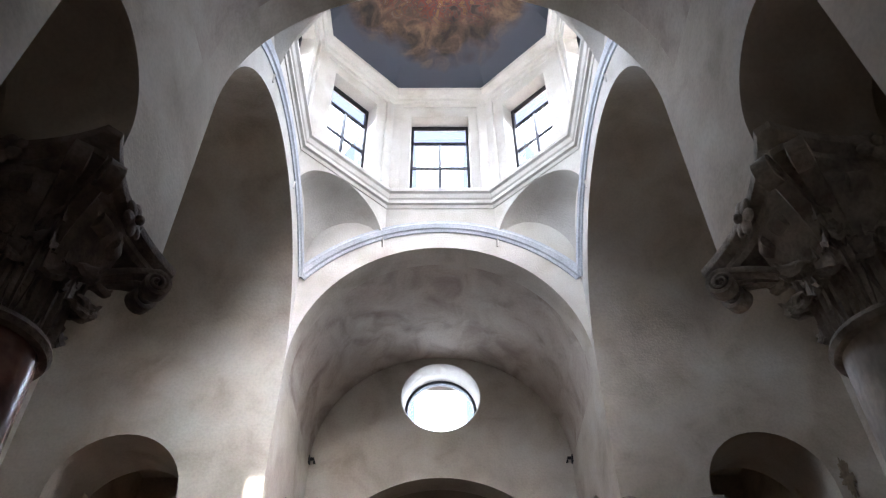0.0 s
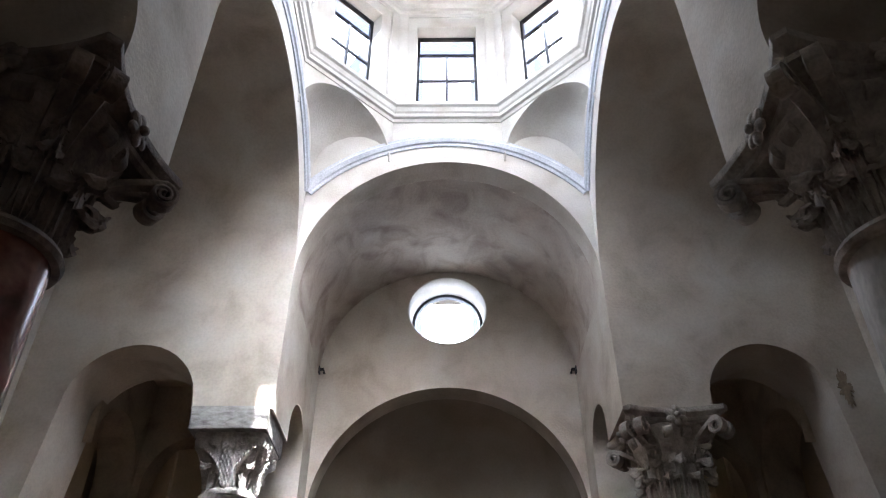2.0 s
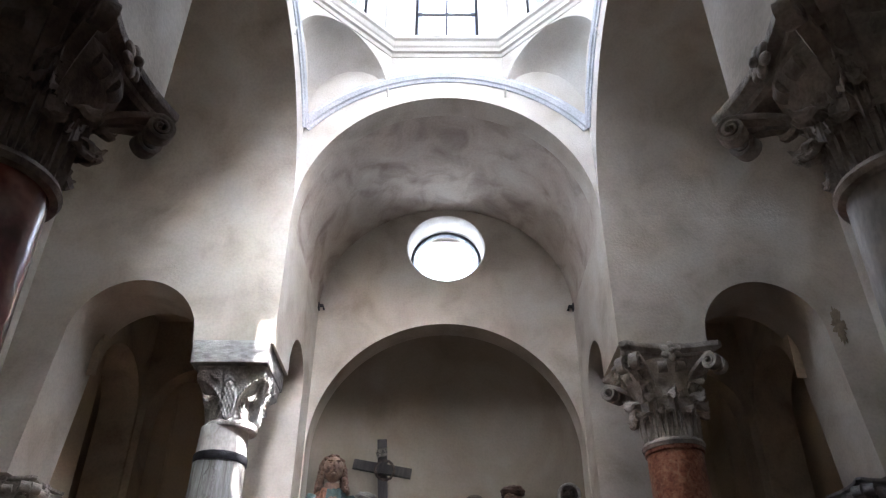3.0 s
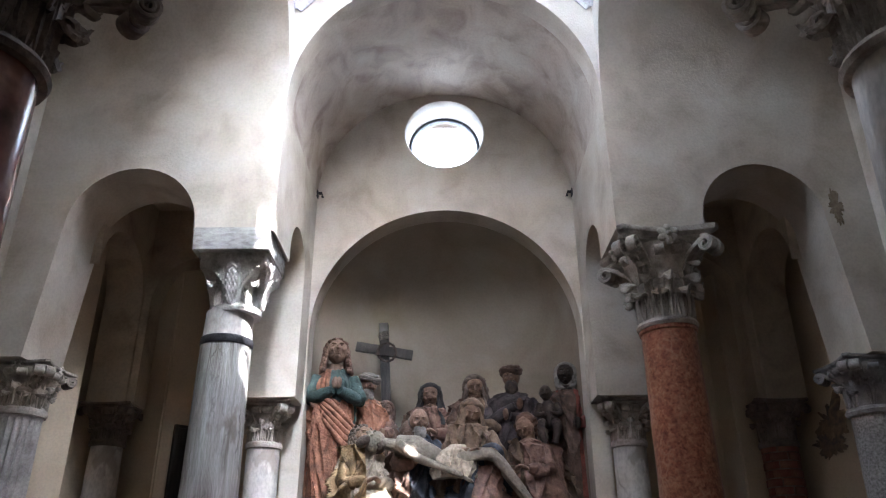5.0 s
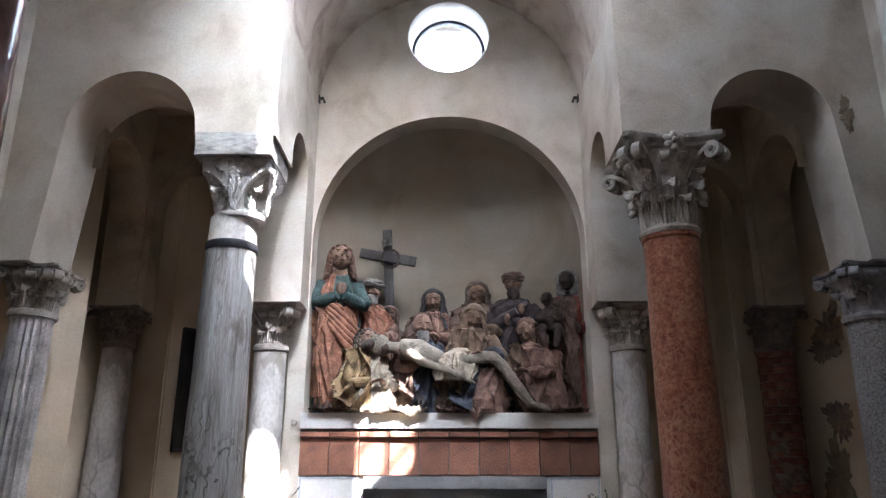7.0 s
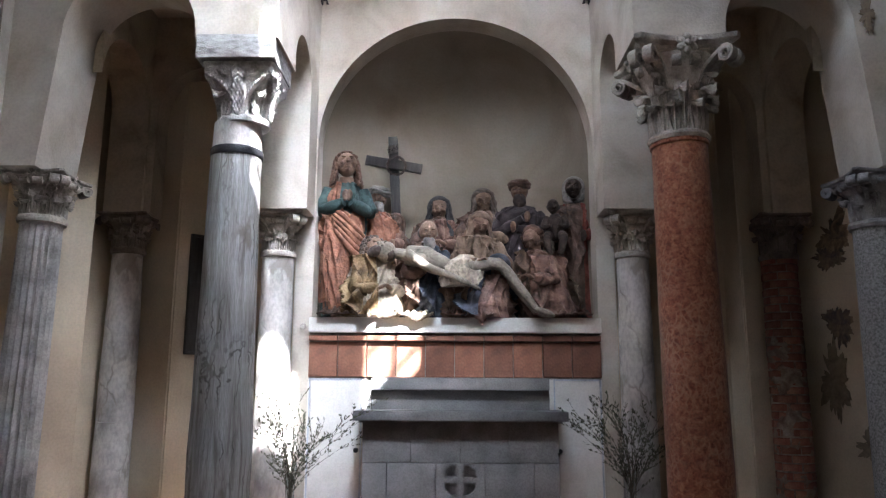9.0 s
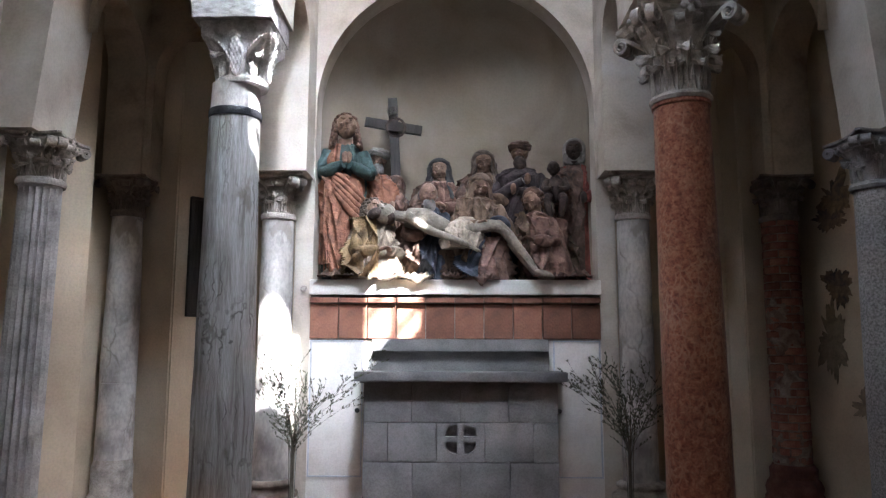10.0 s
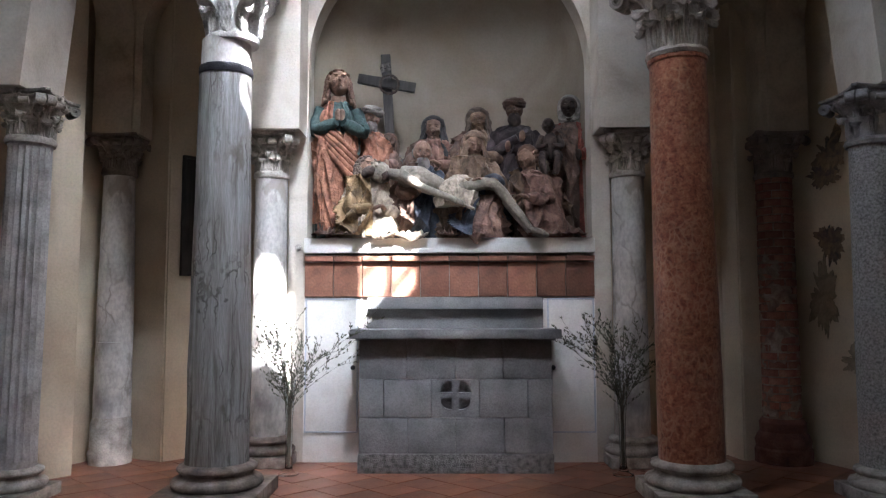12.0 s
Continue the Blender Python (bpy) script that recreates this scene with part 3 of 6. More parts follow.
bay_wall(4, [(3.75, 2.46), (3.72, 2.0), (3.20, 1.4), (2.5, 0.62), (1.45, 0.45)])


def sail_vault(k, x0, x1, y0, y1, low=4.70, rise=0.30):
    bm = bmesh.new()
    n = 12
    g = [[bm.verts.new((x0 + (x1 - x0) * i / n, y0 + (y1 - y0) * j / n, low + rise * (1 - abs(2 * i / n - 1) ** 2.2) * 0.55 + rise * (1 - abs(2 * j / n - 1) ** 2.2) * 0.55)) for j in range(n + 1)] for i in range(n + 1)]
    for i in range(n):
        for j in range(n):
            bm.faces.new((g[i][j], g[i + 1][j], g[i + 1][j + 1], g[i][j + 1]))
    # straight sides and a flat back close the shell
    edge = [g[i][0] for i in range(n)] + [g[n][j] for j in range(n)] + [g[i][n] for i in range(n, 0, -1)] + [g[0][j] for j in range(n, 0, -1)]
    back = [bm.verts.new((v.co.x, v.co.y, low + 0.46)) for v in edge]
    for a in range(len(edge)):
        b = (a + 1) % len(edge)
        bm.faces.new((edge[a], edge[b], back[b], back[a]))
    bm.faces.new(back)
    bmesh.ops.recalc_face_normals(bm, faces=bm.faces[:])
    return structure("bay_ceiling_%d" % k, bm, M_BAYVAULT, "stained beige plaster vault over a corner bay", "ceiling", 60)


sail_vault(1, -4.1, -1.40, 5.38, 7.75)
sail_vault(2, 1.40, 4.1, 5.38, 7.75)
sail_vault(3, -4.1, -1.40, 0.1, 2.52)
sail_vault(4, 1.40, 4.1, 0.1, 2.52)
# arches that spring from the back columns to the pier walls
for sx in (-1, 1):
    for k in (0, 1):
        bm = bmesh.new()
        if k == 0:
            loop = [(5.80, 4.25)] + list(reversed(arc(6.31, 4.0, 0.48, 0, 180, 16))) + [(6.79, CAPLOW), (7.22, CAPLOW), (7.22, 5.1), (5.80, 5.1)]
            add_slab(bm, [loop], lambda u, v, w: (sx * (2.95 + w), u, v), 0.36)
        else:
            loop = [(1.85, 4.25)] + list(reversed(arc(2.38, 4.0, 0.50, 0, 180, 16))) + [(2.88, CAPLOW), (2.948, CAPLOW), (2.948, 5.1), (1.85, 5.1)]
            add_slab(bm, [loop], lambda u, v, w: (sx * u, 6.83 + w, v), 0.36)
        structure("bay_arch_%d" % (2 * k + (sx > 0) + 1), bm, M_BAYVAULT, "stained beige plastered arch on a back column", "arch")

# entrance passage behind the camera
structure("wall_entrance_1", box(-1.75, -1.515, -3.0, 0.89, 0, 5.3), M_BAY, "plain plastered passage wall", "wall")
structure("wall_entrance_2", box(1.515, 1.75, -3.0, 0.89, 0, 5.3), M_BAY, "plain plastered passage wall", "wall")
structure("wall_entrance_3", box(-1.75, 1.75, -3.25, -3.0, 0, 5.3), M_BAY, "plain plastered passage wall", "wall")
structure("ceiling", box(-1.75, 1.75, -3.25, 0.34, 5.3, 5.5), M_BAY, "plain plastered passage ceiling", "ceiling")

# ---------------------------------------------------------------- capitals and columns
def smoothstep(a, b, v):
    v = min(1, max(0, (v - a) / (b - a)))
    return v * v * (3 - 2 * v)


def leaf_mesh(name, height, width, mat, curl=0.22, seg=30, across=12, lobes=5.0, thick=0.018):
    """One acanthus leaf, standing on the z axis and leaning out along +x; its foot is at the origin."""
    bm = bmesh.new()
    faces = [[], []]
    for side in (0, 1):
        for i in range(seg + 1):
            v = i / seg
            body = 0.60 + 0.45 * math.sin(math.pi * min(v * 1.1, 1)) ** 0.9
            wd = width * body * (1 - smoothstep(0.70, 1.0, v) * 0.70)
            saw = (v * lobes) % 1.0
            bend = smoothstep(0.50, 1.0, v)
            z = height * (v - 0.30 * bend ** 2.2)
            x = height * (0.05 * v + curl * bend ** 1.5)
            row = []
            for j in range(across + 1):
                u = 2 * j / across - 1
                notch = 1 - 0.36 * abs(u) ** 3 * (1 - saw) ** 1.5
                vein = 0.085 * width * math.cos(u * math.pi * 4) * (1 - 0.5 * v) + 0.05 * width * math.exp(-(u / 0.16) ** 2)
                cup = -0.16 * width * u * u * (1 - bend)
                droop = -0.14 * height * abs(u) ** 1.6 * bend + 0.03 * height * abs(u) * saw
                row.append(bm.verts.new((x + vein + cup - side * thick, u * notch * wd / 2, max(z + droop - side * thick * bend * 1.2, 0.0))))
            faces[side].append(row)
    for side, rows in enumerate(faces):
        for lo, hi in zip(rows, rows[1:]):
            for j in range(across):
                bm.faces.new((lo[j], lo[j + 1], hi[j + 1], hi[j]))
    a, b = faces
    rim = [(r, 0) for r in range(seg + 1)] + [(seg, c) for c in range(1, across + 1)] + [(r, across) for r in range(seg - 1, -1, -1)]
    for (r0, c0), (r1, c1) in zip(rim, rim[1:]):
        bm.faces.new((a[r0][c0], a[r1][c1], b[r1][c1], b[r0][c0]))
    me = finish(bm, name, mat, None, "", 60)
    mesh = me.data
    bpy.data.objects.remove(me)
    return mesh


def volute_mesh(name, h, reach, mat, r=0.075):
    """A stalk that rises out of the bell along +x and rolls up into a spiral under the abacus corner."""
    bm = bmesh.new()
    path = []
    start, end = Vector((0.0, 0, 0)), Vector((reach, 0, h))
    for i in range(12):
        v = i / 12
        path.append((Vector((reach * (0.25 * v + 0.75 * v ** 2.2), 0, h * (v ** 0.8))), 1.0))
    c = end + Vector((0.0, 0, -r))
    turns = 2.1
    for i in range(44):
        v = i / 43
        a = math.pi / 2 - turns * 2 * math.pi * v
        q = r * (1 - 0.80 * v)
        path.append((c + Vector((q * math.cos(a), 0, q * math.sin(a))), 1 - 0.55 * v))
    rows = []
    for i, (p, wd) in enumerate(path):
        d = (path[min(i + 1, len(path) - 1)][0] - path[max(i - 1, 0)][0]).normalized()
        o = Vector((d.z, 0, -d.x))
        rows.append((p, o, Vector((0, 1, 0)), wd))
    rings = []
    for p, o, u, wd in rows:
        t, w = 0.014 * wd, 0.034 + 0.012 * (1 - wd)
        rings.append([bm.verts.new(p + o * a * t + u * b * w) for a, b in ((-1, -1), (0.2, -1.08), (1, -0.9), (0.3, 0), (1, 0.9), (0.2, 1.08), (-1, 1))])
    for lo, hi in zip(rings, rings[1:]):
        for i in range(7):
            bm.faces.new((lo[i], lo[(i + 1) % 7], hi[(i + 1) % 7], hi[i]))
    bm.faces.new(rings[0])
    bm.faces.new(rings[-1])
    ball = pose(c.x, 0, c.z, 90) @ Matrix.Diagonal((1, 1, 2.3, 1))
    bmesh.ops.create_uvsphere(bm, u_segments=10, v_segments=6, radius=r * 0.22, matrix=ball)
    ob = finish(bm, name, mat, None, "", 40)
    mesh = ob.data
    bpy.data.objects.remove(ob)
    return mesh


def rosette_mesh(name, r, mat):
    bm = bmesh.new()
    for i in range(6):
        a = 2 * math.pi * i / 6
        m = pose(0.03, 0, 0) @ pose(0, 0, 0, math.degrees(a)) @ Matrix.Translation((0, 0, r * 0.55)) @ Matrix.Diagonal((0.45, 0.8, 1, 1))
        bmesh.ops.create_uvsphere(bm, u_segments=10, v_segments=7, radius=r * 0.5, matrix=m)
    bmesh.ops.create_uvsphere(bm, u_segments=10, v_segments=7, radius=r * 0.28, matrix=pose(0.055, 0, 0))
    ob = finish(bm, name, mat, None, "", 40)
    mesh = ob.data
    bpy.data.objects.remove(ob)
    return mesh


def abacus_bm(half, z0, z1, hollow=0.17, cut=0.10):
    """A square abacus with hollowed sides, cut corners and a moulded edge."""
    bm = bmesh.new()
    def ring(k, z):
        out = []
        for q in range(4):
            for i in range(13):
                u = -1 + 2 * i / 12
                d = half * k * (1 - hollow * (1 - u * u))
                x, y = d, u * half * k * (1 - cut)
                c, s = (1, 0, -1, 0)[q], (0, 1, 0, -1)[q]
                out.append(bm.verts.new((x * c - y * s, x * s + y * c, z)))
        return out
    h = z1 - z0
    rings = [ring(k, z) for k, z in ((0.80, z0), (0.86, z0 + 0.15 * h), (0.87, z0 + 0.4 * h), (0.93, z0 + 0.5 * h), (0.99, z0 + 0.62 * h), (1.0, z0 + 0.7 * h), (1.0, z1))]
    n = len(rings[0])
    for lo, hi in zip(rings, rings[1:]):
        for i in range(n):
            bm.faces.new((lo[i], lo[(i + 1) % n], hi[(i + 1) % n], hi[i]))
    bm.faces.new(rings[0][::-1])
    bm.faces.new(rings[-1])
    return bm


def place_part(name, mesh, parent, m):
    ob = new(name, mesh)
    ob.parent = parent
    ob.matrix_basis = m
    return ob


def corinthian(parent, z0, z1, r, half, mat, seed=0, rows=2, count=8, rosettes=True, label=""):
    """A leafy capital: bell, two rows of leaves, corner scrolls, abacus."""
    rnd = random.Random(seed)
    h = z1 - z0
    ab = 0.15 * h
    bell = lambda v: r * (0.98 + 0.14 * v + 0.42 * smoothstep(0.55, 1.0, v))
    cap = part("capital", lathe([(bell(i / 14), z0 + (h - ab) * i / 14) for i in range(15)], 40), mat, parent, label, 50)
    part("abacus", abacus_bm(half, z1 - ab, z1), mat, cap)
    part("astragal", lathe([(r * 1.0, z0 - 0.05), (r * 1.12, z0 - 0.045), (r * 1.17, z0 - 0.02), (r * 1.12, z0 + 0.005), (r * 1.0, z0 + 0.01)], 40), mat, cap)
    big = leaf_mesh("leaf", h * 0.46, r * 0.80, mat, 0.26)
    tall = leaf_mesh("leaf", h * 0.70, r * 0.70, mat, 0.22, lobes=6)
    for k in range(count):
        a = 360 * k / count + 22.5
        place_part("leaf", big, cap, pose(0, 0, z0 + 0.01, 0, 0, a + rnd.uniform(-2, 2)) @ pose(r * 1.0, 0, 0))
        place_part("leaf", tall, cap, pose(0, 0, z0 + 0.02, 0, 0, a + 180 / count + rnd.uniform(-2, 2)) @ pose(r * 0.98, 0, 0))
    rv = h * 0.088
    vol = volute_mesh("scroll", h * 0.42, half * 1.16 - r * 0.95, mat, rv)
    sprig = leaf_mesh("leaf", h * 0.34, r * 0.42, mat, 0.42)
    palm = leaf_mesh("leaf", h * 0.40, r * 0.42, mat, 0.12, lobes=4)
    for k in range(4):
        for s in (-7, 7):
            place_part("scroll", vol, cap, pose(0, 0, z0 + h * 0.43, 0, 0, 45 + 90 * k + s) @ pose(r * 0.95, 0, 0))
        place_part("leaf", sprig, cap, pose(0, 0, z0 + h * 0.42, 0, 0, 45 + 90 * k) @ pose(r * 1.18, 0, 0))
        place_part("leaf", palm, cap, pose(0, 0, z0 + h * 0.48, 0, 0, 90 * k) @ pose(r * 1.08, 0, 0))
    small = volute_mesh("scroll", h * 0.36, r * 0.34, mat, rv * 0.62)
    for k in range(4):
        for s in (-13, 13):
            place_part("scroll", small, cap, pose(0, 0, z0 + h * 0.45, 0, 0, 90 * k + s) @ pose(r * 1.02, 0, 0))
    if rosettes:
        ro = rosette_mesh("rosette", h * 0.12, mat)
        for k in range(4):
            place_part("rosette", ro, cap, pose(0, 0, z1 - ab * 0.7, 0, 0, 90 * k) @ pose(half * 0.80, 0, 0))
    return cap


def wear(bm, amount=0.006, scale=9.0):
    for v in bm.verts:
        d = Vector((v.co.x, v.co.y, 0))
        if d.length > 0.01:
            v.co += d.normalized() * amount * noise.noise(v.co * scale)
    return bm


def shaft_profile(r, z0, z1, taper=0.87, n=30):
    return [(r * (1 - (1 - taper) * (i / n) ** 1.4), z0 + (z1 - z0) * i / n) for i in range(n + 1)]


def attic_base(parent, r, mat, plinth=None, h=0.30):
    """Plinth, two rolls and the hollow between them."""
    p = plinth or r * 1.42
    part("plinth", box(-p, p, -p, p, 0.0, h * 0.38, 0.012), mat, parent)
    prof = [(r * 1.1, h * 0.38)]
    for a in range(-80, 81, 20):
        prof.append((r * 1.26 + 0.16 * r * math.cos(radians(a)), h * 0.50 + h * 0.12 * math.sin(radians(a))))
    prof += [(r * 1.22, h * 0.64), (r * 1.13, h * 0.69), (r * 1.10, h * 0.74), (r * 1.16, h * 0.79)]
    for a in range(-80, 81, 20):
        prof.append((r * 1.12 + 0.12 * r * math.cos(radians(a)), h * 0.87 + h * 0.08 * math.sin(radians(a))))
    prof += [(r * 1.08, h * 0.97), (r * 1.0, h * 1.0)]
    part("base", wear(lathe(prof, 48), 0.008, 6), mat, parent)


def column(x, y, label, group, tilt=(0, 0), turn=0):
    return thing("column", pose(x, y, 0, tilt[0], tilt[1], turn), label, "column", group)


BIG, SMALL = "columns of the crossing", "smaller columns"
CAPLO = 3.25
# near pair
c = column(-1.74, 2.22, "dark red polished marble column with a leafy stone capital", BIG)
part("shaft", lathe(shaft_profile(0.255, 0.30, CAPLO - 0.04), 56), M_REDMARBLE, c, "dark red polished marble shaft")
corinthian(c, CAPLO, CAPNEAR, 0.225, 0.46, M_DARKSTONE, 3, label="weathered dark acanthus capital")
attic_base(c, 0.255, M_STONE)
c = column(1.74, 2.22, "pale grey stone column with a leafy scrolled capital", BIG)
part("shaft", lathe(shaft_profile(0.25, 0.30, CAPLO - 0.04), 56), M_GREYMARBLE, c, "pale grey marble shaft")
corinthian(c, CAPLO, CAPNEAR, 0.22, 0.47, M_STONE, 4, label="carved acanthus capital with flower bosses")
attic_base(c, 0.25, M_STONE)
# far right of the crossing
c = column(1.78, 5.62, "red mottled marble column with an acanthus capital", BIG, (0, -0.5))
part("shaft", wear(lathe(shaft_profile(0.238, 0.28, 3.26, 0.88) + [(0.222, 3.265), (0.226, 3.28), (0.222, 3.295), (0.208, 3.30)], 56), 0.003, 5), M_VERONA, c, "red mottled marble shaft")
corinthian(c, 3.34, CAP, 0.205, 0.40, M_STONE, 5, label="carved acanthus capital with flower bosses")
attic_base(c, 0.24, M_STONE)
# far left of the crossing: veined shaft, iron collar, block capital
c = column(-1.715, 5.62, "veined grey marble column with iron collar and block capital", BIG)
part("shaft", wear(lathe([(0.232, 0.26), (0.226, 0.34), (0.223, 0.6), (0.231, 0.95), (0.222, 1.3), (0.215, 1.7), (0.209, 2.2), (0.199, 2.7), (0.192, 3.18)], 72), 0.013, 3.2), M_CIPOLLINO, c, "cracked veined grey marble shaft")
part("collar", lathe([(0.19, 3.175), (0.199, 3.175), (0.203, 3.185), (0.203, 3.23), (0.199, 3.24), (0.19, 3.24)], 48), M_IRON, c, "dark iron band")
part("neck", wear(lathe([(0.19, 3.24), (0.188, 3.32), (0.182, 3.45)], 48), 0.004, 6), M_SMALLMARBLE, c, "white marble neck block")


def block_capital(parent, z0, z1, r, half, mat):
    """A square-topped medieval capital: on each side an oval knotwork boss between two ribbed arches that sweep out to the corners."""
    bm = bmesh.new()
    h, n, levels, rings = z1 - z0, 224, 46, []
    bell = lambda x: math.exp(-x * x)
    for i in range(levels + 1):
        v = i / levels
        k = smoothstep(0.05, 0.92, v)
        ring = []
        for j in range(n):
            a = 2 * math.pi * j / n
            face = (a + math.pi / 4) % (math.pi / 2) - math.pi / 4
            u = math.tan(face)                                   # -1 .. 1 across one side
            sq = min(1 / max(abs(math.cos(a)), abs(math.sin(a))), 1.36)
            rad = r * (1 - k) + half * (0.90 + 0.10 * v) * sq * k
            low = smoothstep(0.03, 0.12, v)
            # the arch: its edge climbs from the foot beside the boss to the corner
            top = 0.20 + 0.52 * math.sqrt(max(0.0, min(1, (abs(u) - 0.28) / 0.62)))
            under = smoothstep(0.04, -0.05, v - top) * smoothstep(0.26, 0.40, abs(u))
            rad -= 0.034 * under * low * (1 - 0.55 * smoothstep(0.80, 1.0, abs(u)))
            edge = bell((v - top - 0.06) / 0.055) * smoothstep(0.24, 0.34, abs(u))
            rad += edge * (0.012 + 0.008 * math.sin(abs(u) * 60 + v * 40)) * low
            # oval boss with knots, and the tapered stem above it
            oval = smoothstep(1.1, 0.85, math.hypot(u / 0.26, (v - 0.34) / 0.33))
            rad += oval * (0.026 + 0.007 * math.sin(u * 52) * math.sin(v * 42))
            stem = smoothstep(0.26, 0.20, abs(u) + 0.10 * (1 - v)) * smoothstep(0.60, 0.68, v) * (1 - smoothstep(0.93, 0.96, v))
            rad += stem * (0.016 + 0.006 * math.sin(v * 75 + abs(u) * 40))
            # two small scrolls and slanting leaves beside the stem
            for cu, cv in ((0.42, 0.84), (0.80, 0.80)):
                d = math.hypot((abs(u) - cu) * 0.9, (v - cv) * 1.25)
                rad += 0.016 * smoothstep(0.14, 0.11, d) * (0.55 + 0.45 * math.cos(d * 110))
            rad += 0.008 * bell((v - 0.70 - 0.5 * (abs(u) - 0.3)) / 0.03) * smoothstep(0.26, 0.3, abs(u)) * (1 - smoothstep(0.6, 0.7, abs(u)))
            rad += 0.014 * smoothstep(0.93, 0.96, v)             # plain top band
            ring.append(bm.verts.new((rad * math.cos(a), rad * math.sin(a), z0 + h * v)))
        rings.append(ring)
    for lo, hi in zip(rings, rings[1:]):
        for j in range(n):
            bm.faces.new((lo[j], lo[(j + 1) % n], hi[(j + 1) % n], hi[j]))
    bm.faces.new(rings[0][::-1])
    bm.faces.new(rings[-1])
    cap = part("capital", bm, mat, parent, "carved white stone block capital with knotwork bosses", 60)
    part("astragal", wear(lathe([(r * 0.98, z0 - 0.03), (r * 1.05, z0 - 0.025), (r * 1.09, z0), (r * 1.05, z0 + 0.02), (r * 0.98, z0 + 0.02)], 48), 0.005, 12), mat, cap)
    hook = leaf_mesh("leaf", h * 0.66, 0.13, mat, 0.30, lobes=5)
    for k in range(4):
        place_part("leaf", hook, cap, pose(0, 0, z0 + h * 0.06, 0, 0, 45 + 90 * k) @ pose(r * 1.02, 0, 0))
    return cap


cap = block_capital(c, 3.46, 3.875, 0.185, 0.265, M_PALESTONE)
cap.matrix_basis = pose(0.05, 0, 0)
bm = bmesh.new()
v = add_box(bm, -0.265, 0.335, -0.335, 0.30, 3.878, CAP + 0.02, 0.012)
part("abacus", wear(bm, 0.006, 8), M_ABACUS, c, "thick rough grey stone slab")
attic_base(c, 0.235, M_DARKSTONE, 0.37, 0.28)

# smaller columns beside the altar
for sx in (-1, 1):
    c = column(sx * 1.665, 6.93, "stained white marble column with a small leafy capital", SMALL)
    part("shaft", wear(lathe(shaft_profile(0.160, 0.26, 2.66, 0.92), 44), 0.004, 5), M_SMALLMARBLE, c)
    corinthian(c, 2.66, CAPLOW, 0.145, 0.265, M_STONE, 8 + sx, rosettes=False)
    attic_base(c, 0.18, M_DARKSTONE if sx < 0 else M_STONE, h=0.26)
# fluted column
c = column(-3.24, 5.60, "fluted pale grey marble column with a leafy capital", SMALL, (0, 1.0))
part("shaft", lathe([(0.172, 0.25), (0.172, 0.3)] + shaft_profile(0.17, 0.31, 2.62, 0.9)[1:] + [(0.16, 2.66)], 200, lambda a, r, z: r - (0.032 * abs(math.sin(a * 10)) ** 0.9 if 0.31 < z < 2.6 else 0.0)), M_FLUTED, c, "fluted grey marble shaft")
corinthian(c, 2.69, CAPLOW, 0.155, 0.25, M_STONE, 21, rosettes=True)
attic_base(c, 0.18, M_STONE, h=0.25)
# granite column
c = column(3.20, 5.60, "speckled grey granite column with a plain leaf capital", SMALL)
part("shaft", lathe(shaft_profile(0.185, 0.25, 2.62, 0.88), 44), M_GRANITE, c)
corinthian(c, 2.66, CAPLOW, 0.165, 0.27, M_BLACKSTONE, 22, count=4, rosettes=False)
attic_base(c, 0.19, M_STONE, h=0.25)
# cracked column at the back
c = column(-3.12, 6.98, "cracked grey marble column with a dark leafy capital", SMALL)
part("shaft", wear(lathe(shaft_profile(0.165, 0.42, 1.10, 0.985), 44), 0.005, 6), M_SMALLMARBLE, c, "lower shaft below the crack")
part("shaft", wear(lathe(shaft_profile(0.164, 1.105, 2.66, 0.84), 44), 0.005, 6), M_SMALLMARBLE, c)
part("base", wear(lathe([(0.19, 0.0), (0.195, 0.1), (0.18, 0.13), (0.178, 0.36), (0.165, 0.42)], 40), 0.014, 7), M_STONE, c, "broken grey stone base")
corinthian(c, 2.70, CAPLOW, 0.14, 0.235, M_DARKSTONE, 25, rosettes=False)
# brick column at the back
c = column(3.065, 7.02, "red brick column with a dark stone capital", SMALL)
corinthian(c, 2.66, CAPLOW, 0.155, 0.25, M_DARKSTONE, 26, count=4, rosettes=False)
core = lathe([(0.163 - 0.006 * k / 90, 0.40 + 2.22 * k / 90) for k in range(91)], 72)
for v in core.verts:
    d = Vector((v.co.x, v.co.y, 0)).normalized()
    v.co += d * (0.016 * noise.noise(v.co * 5.5) + 0.010 * noise.noise(v.co * 17) - 0.012 * smoothstep(1.7, 2.3, v.co.z))
part("core", core, M_OLDMORTAR, c, "mortar smeared over the worn bricks")
part("base", lathe([(0.25, 0.0), (0.25, 0.12), (0.235, 0.14), (0.245, 0.2), (0.225, 0.25), (0.2, 0.28), (0.205, 0.36), (0.175, 0.40)], 40), M_BRICK, c, "moulded red brick base")


def arc_brick(r0, r1, angle, h):
    bm = bmesh.new()
    n = 4
    rows = []
    for i in range(n + 1):
        a = radians(-angle / 2 + angle * i / n)
        rows.append([bm.verts.new((r * math.cos(a), r * math.sin(a), z)) for r, z in ((r0, 0.004), (r1 - 0.004, 0), (r1, 0.006), (r1, h - 0.006), (r1 - 0.004, h), (r0, h - 0.004))])
    for lo, hi in zip(rows, rows[1:]):
        for i in range(6):
            bm.faces.new((lo[i], lo[(i + 1) % 6], hi[(i + 1) % 6], hi[i]))
    bm.faces.new(rows[0])
    bm.faces.new(rows[-1][::-1])
    ob = finish(bm, "brick", M_BRICK)
    mesh = ob.data
    bpy.data.objects.remove(ob)
    return mesh


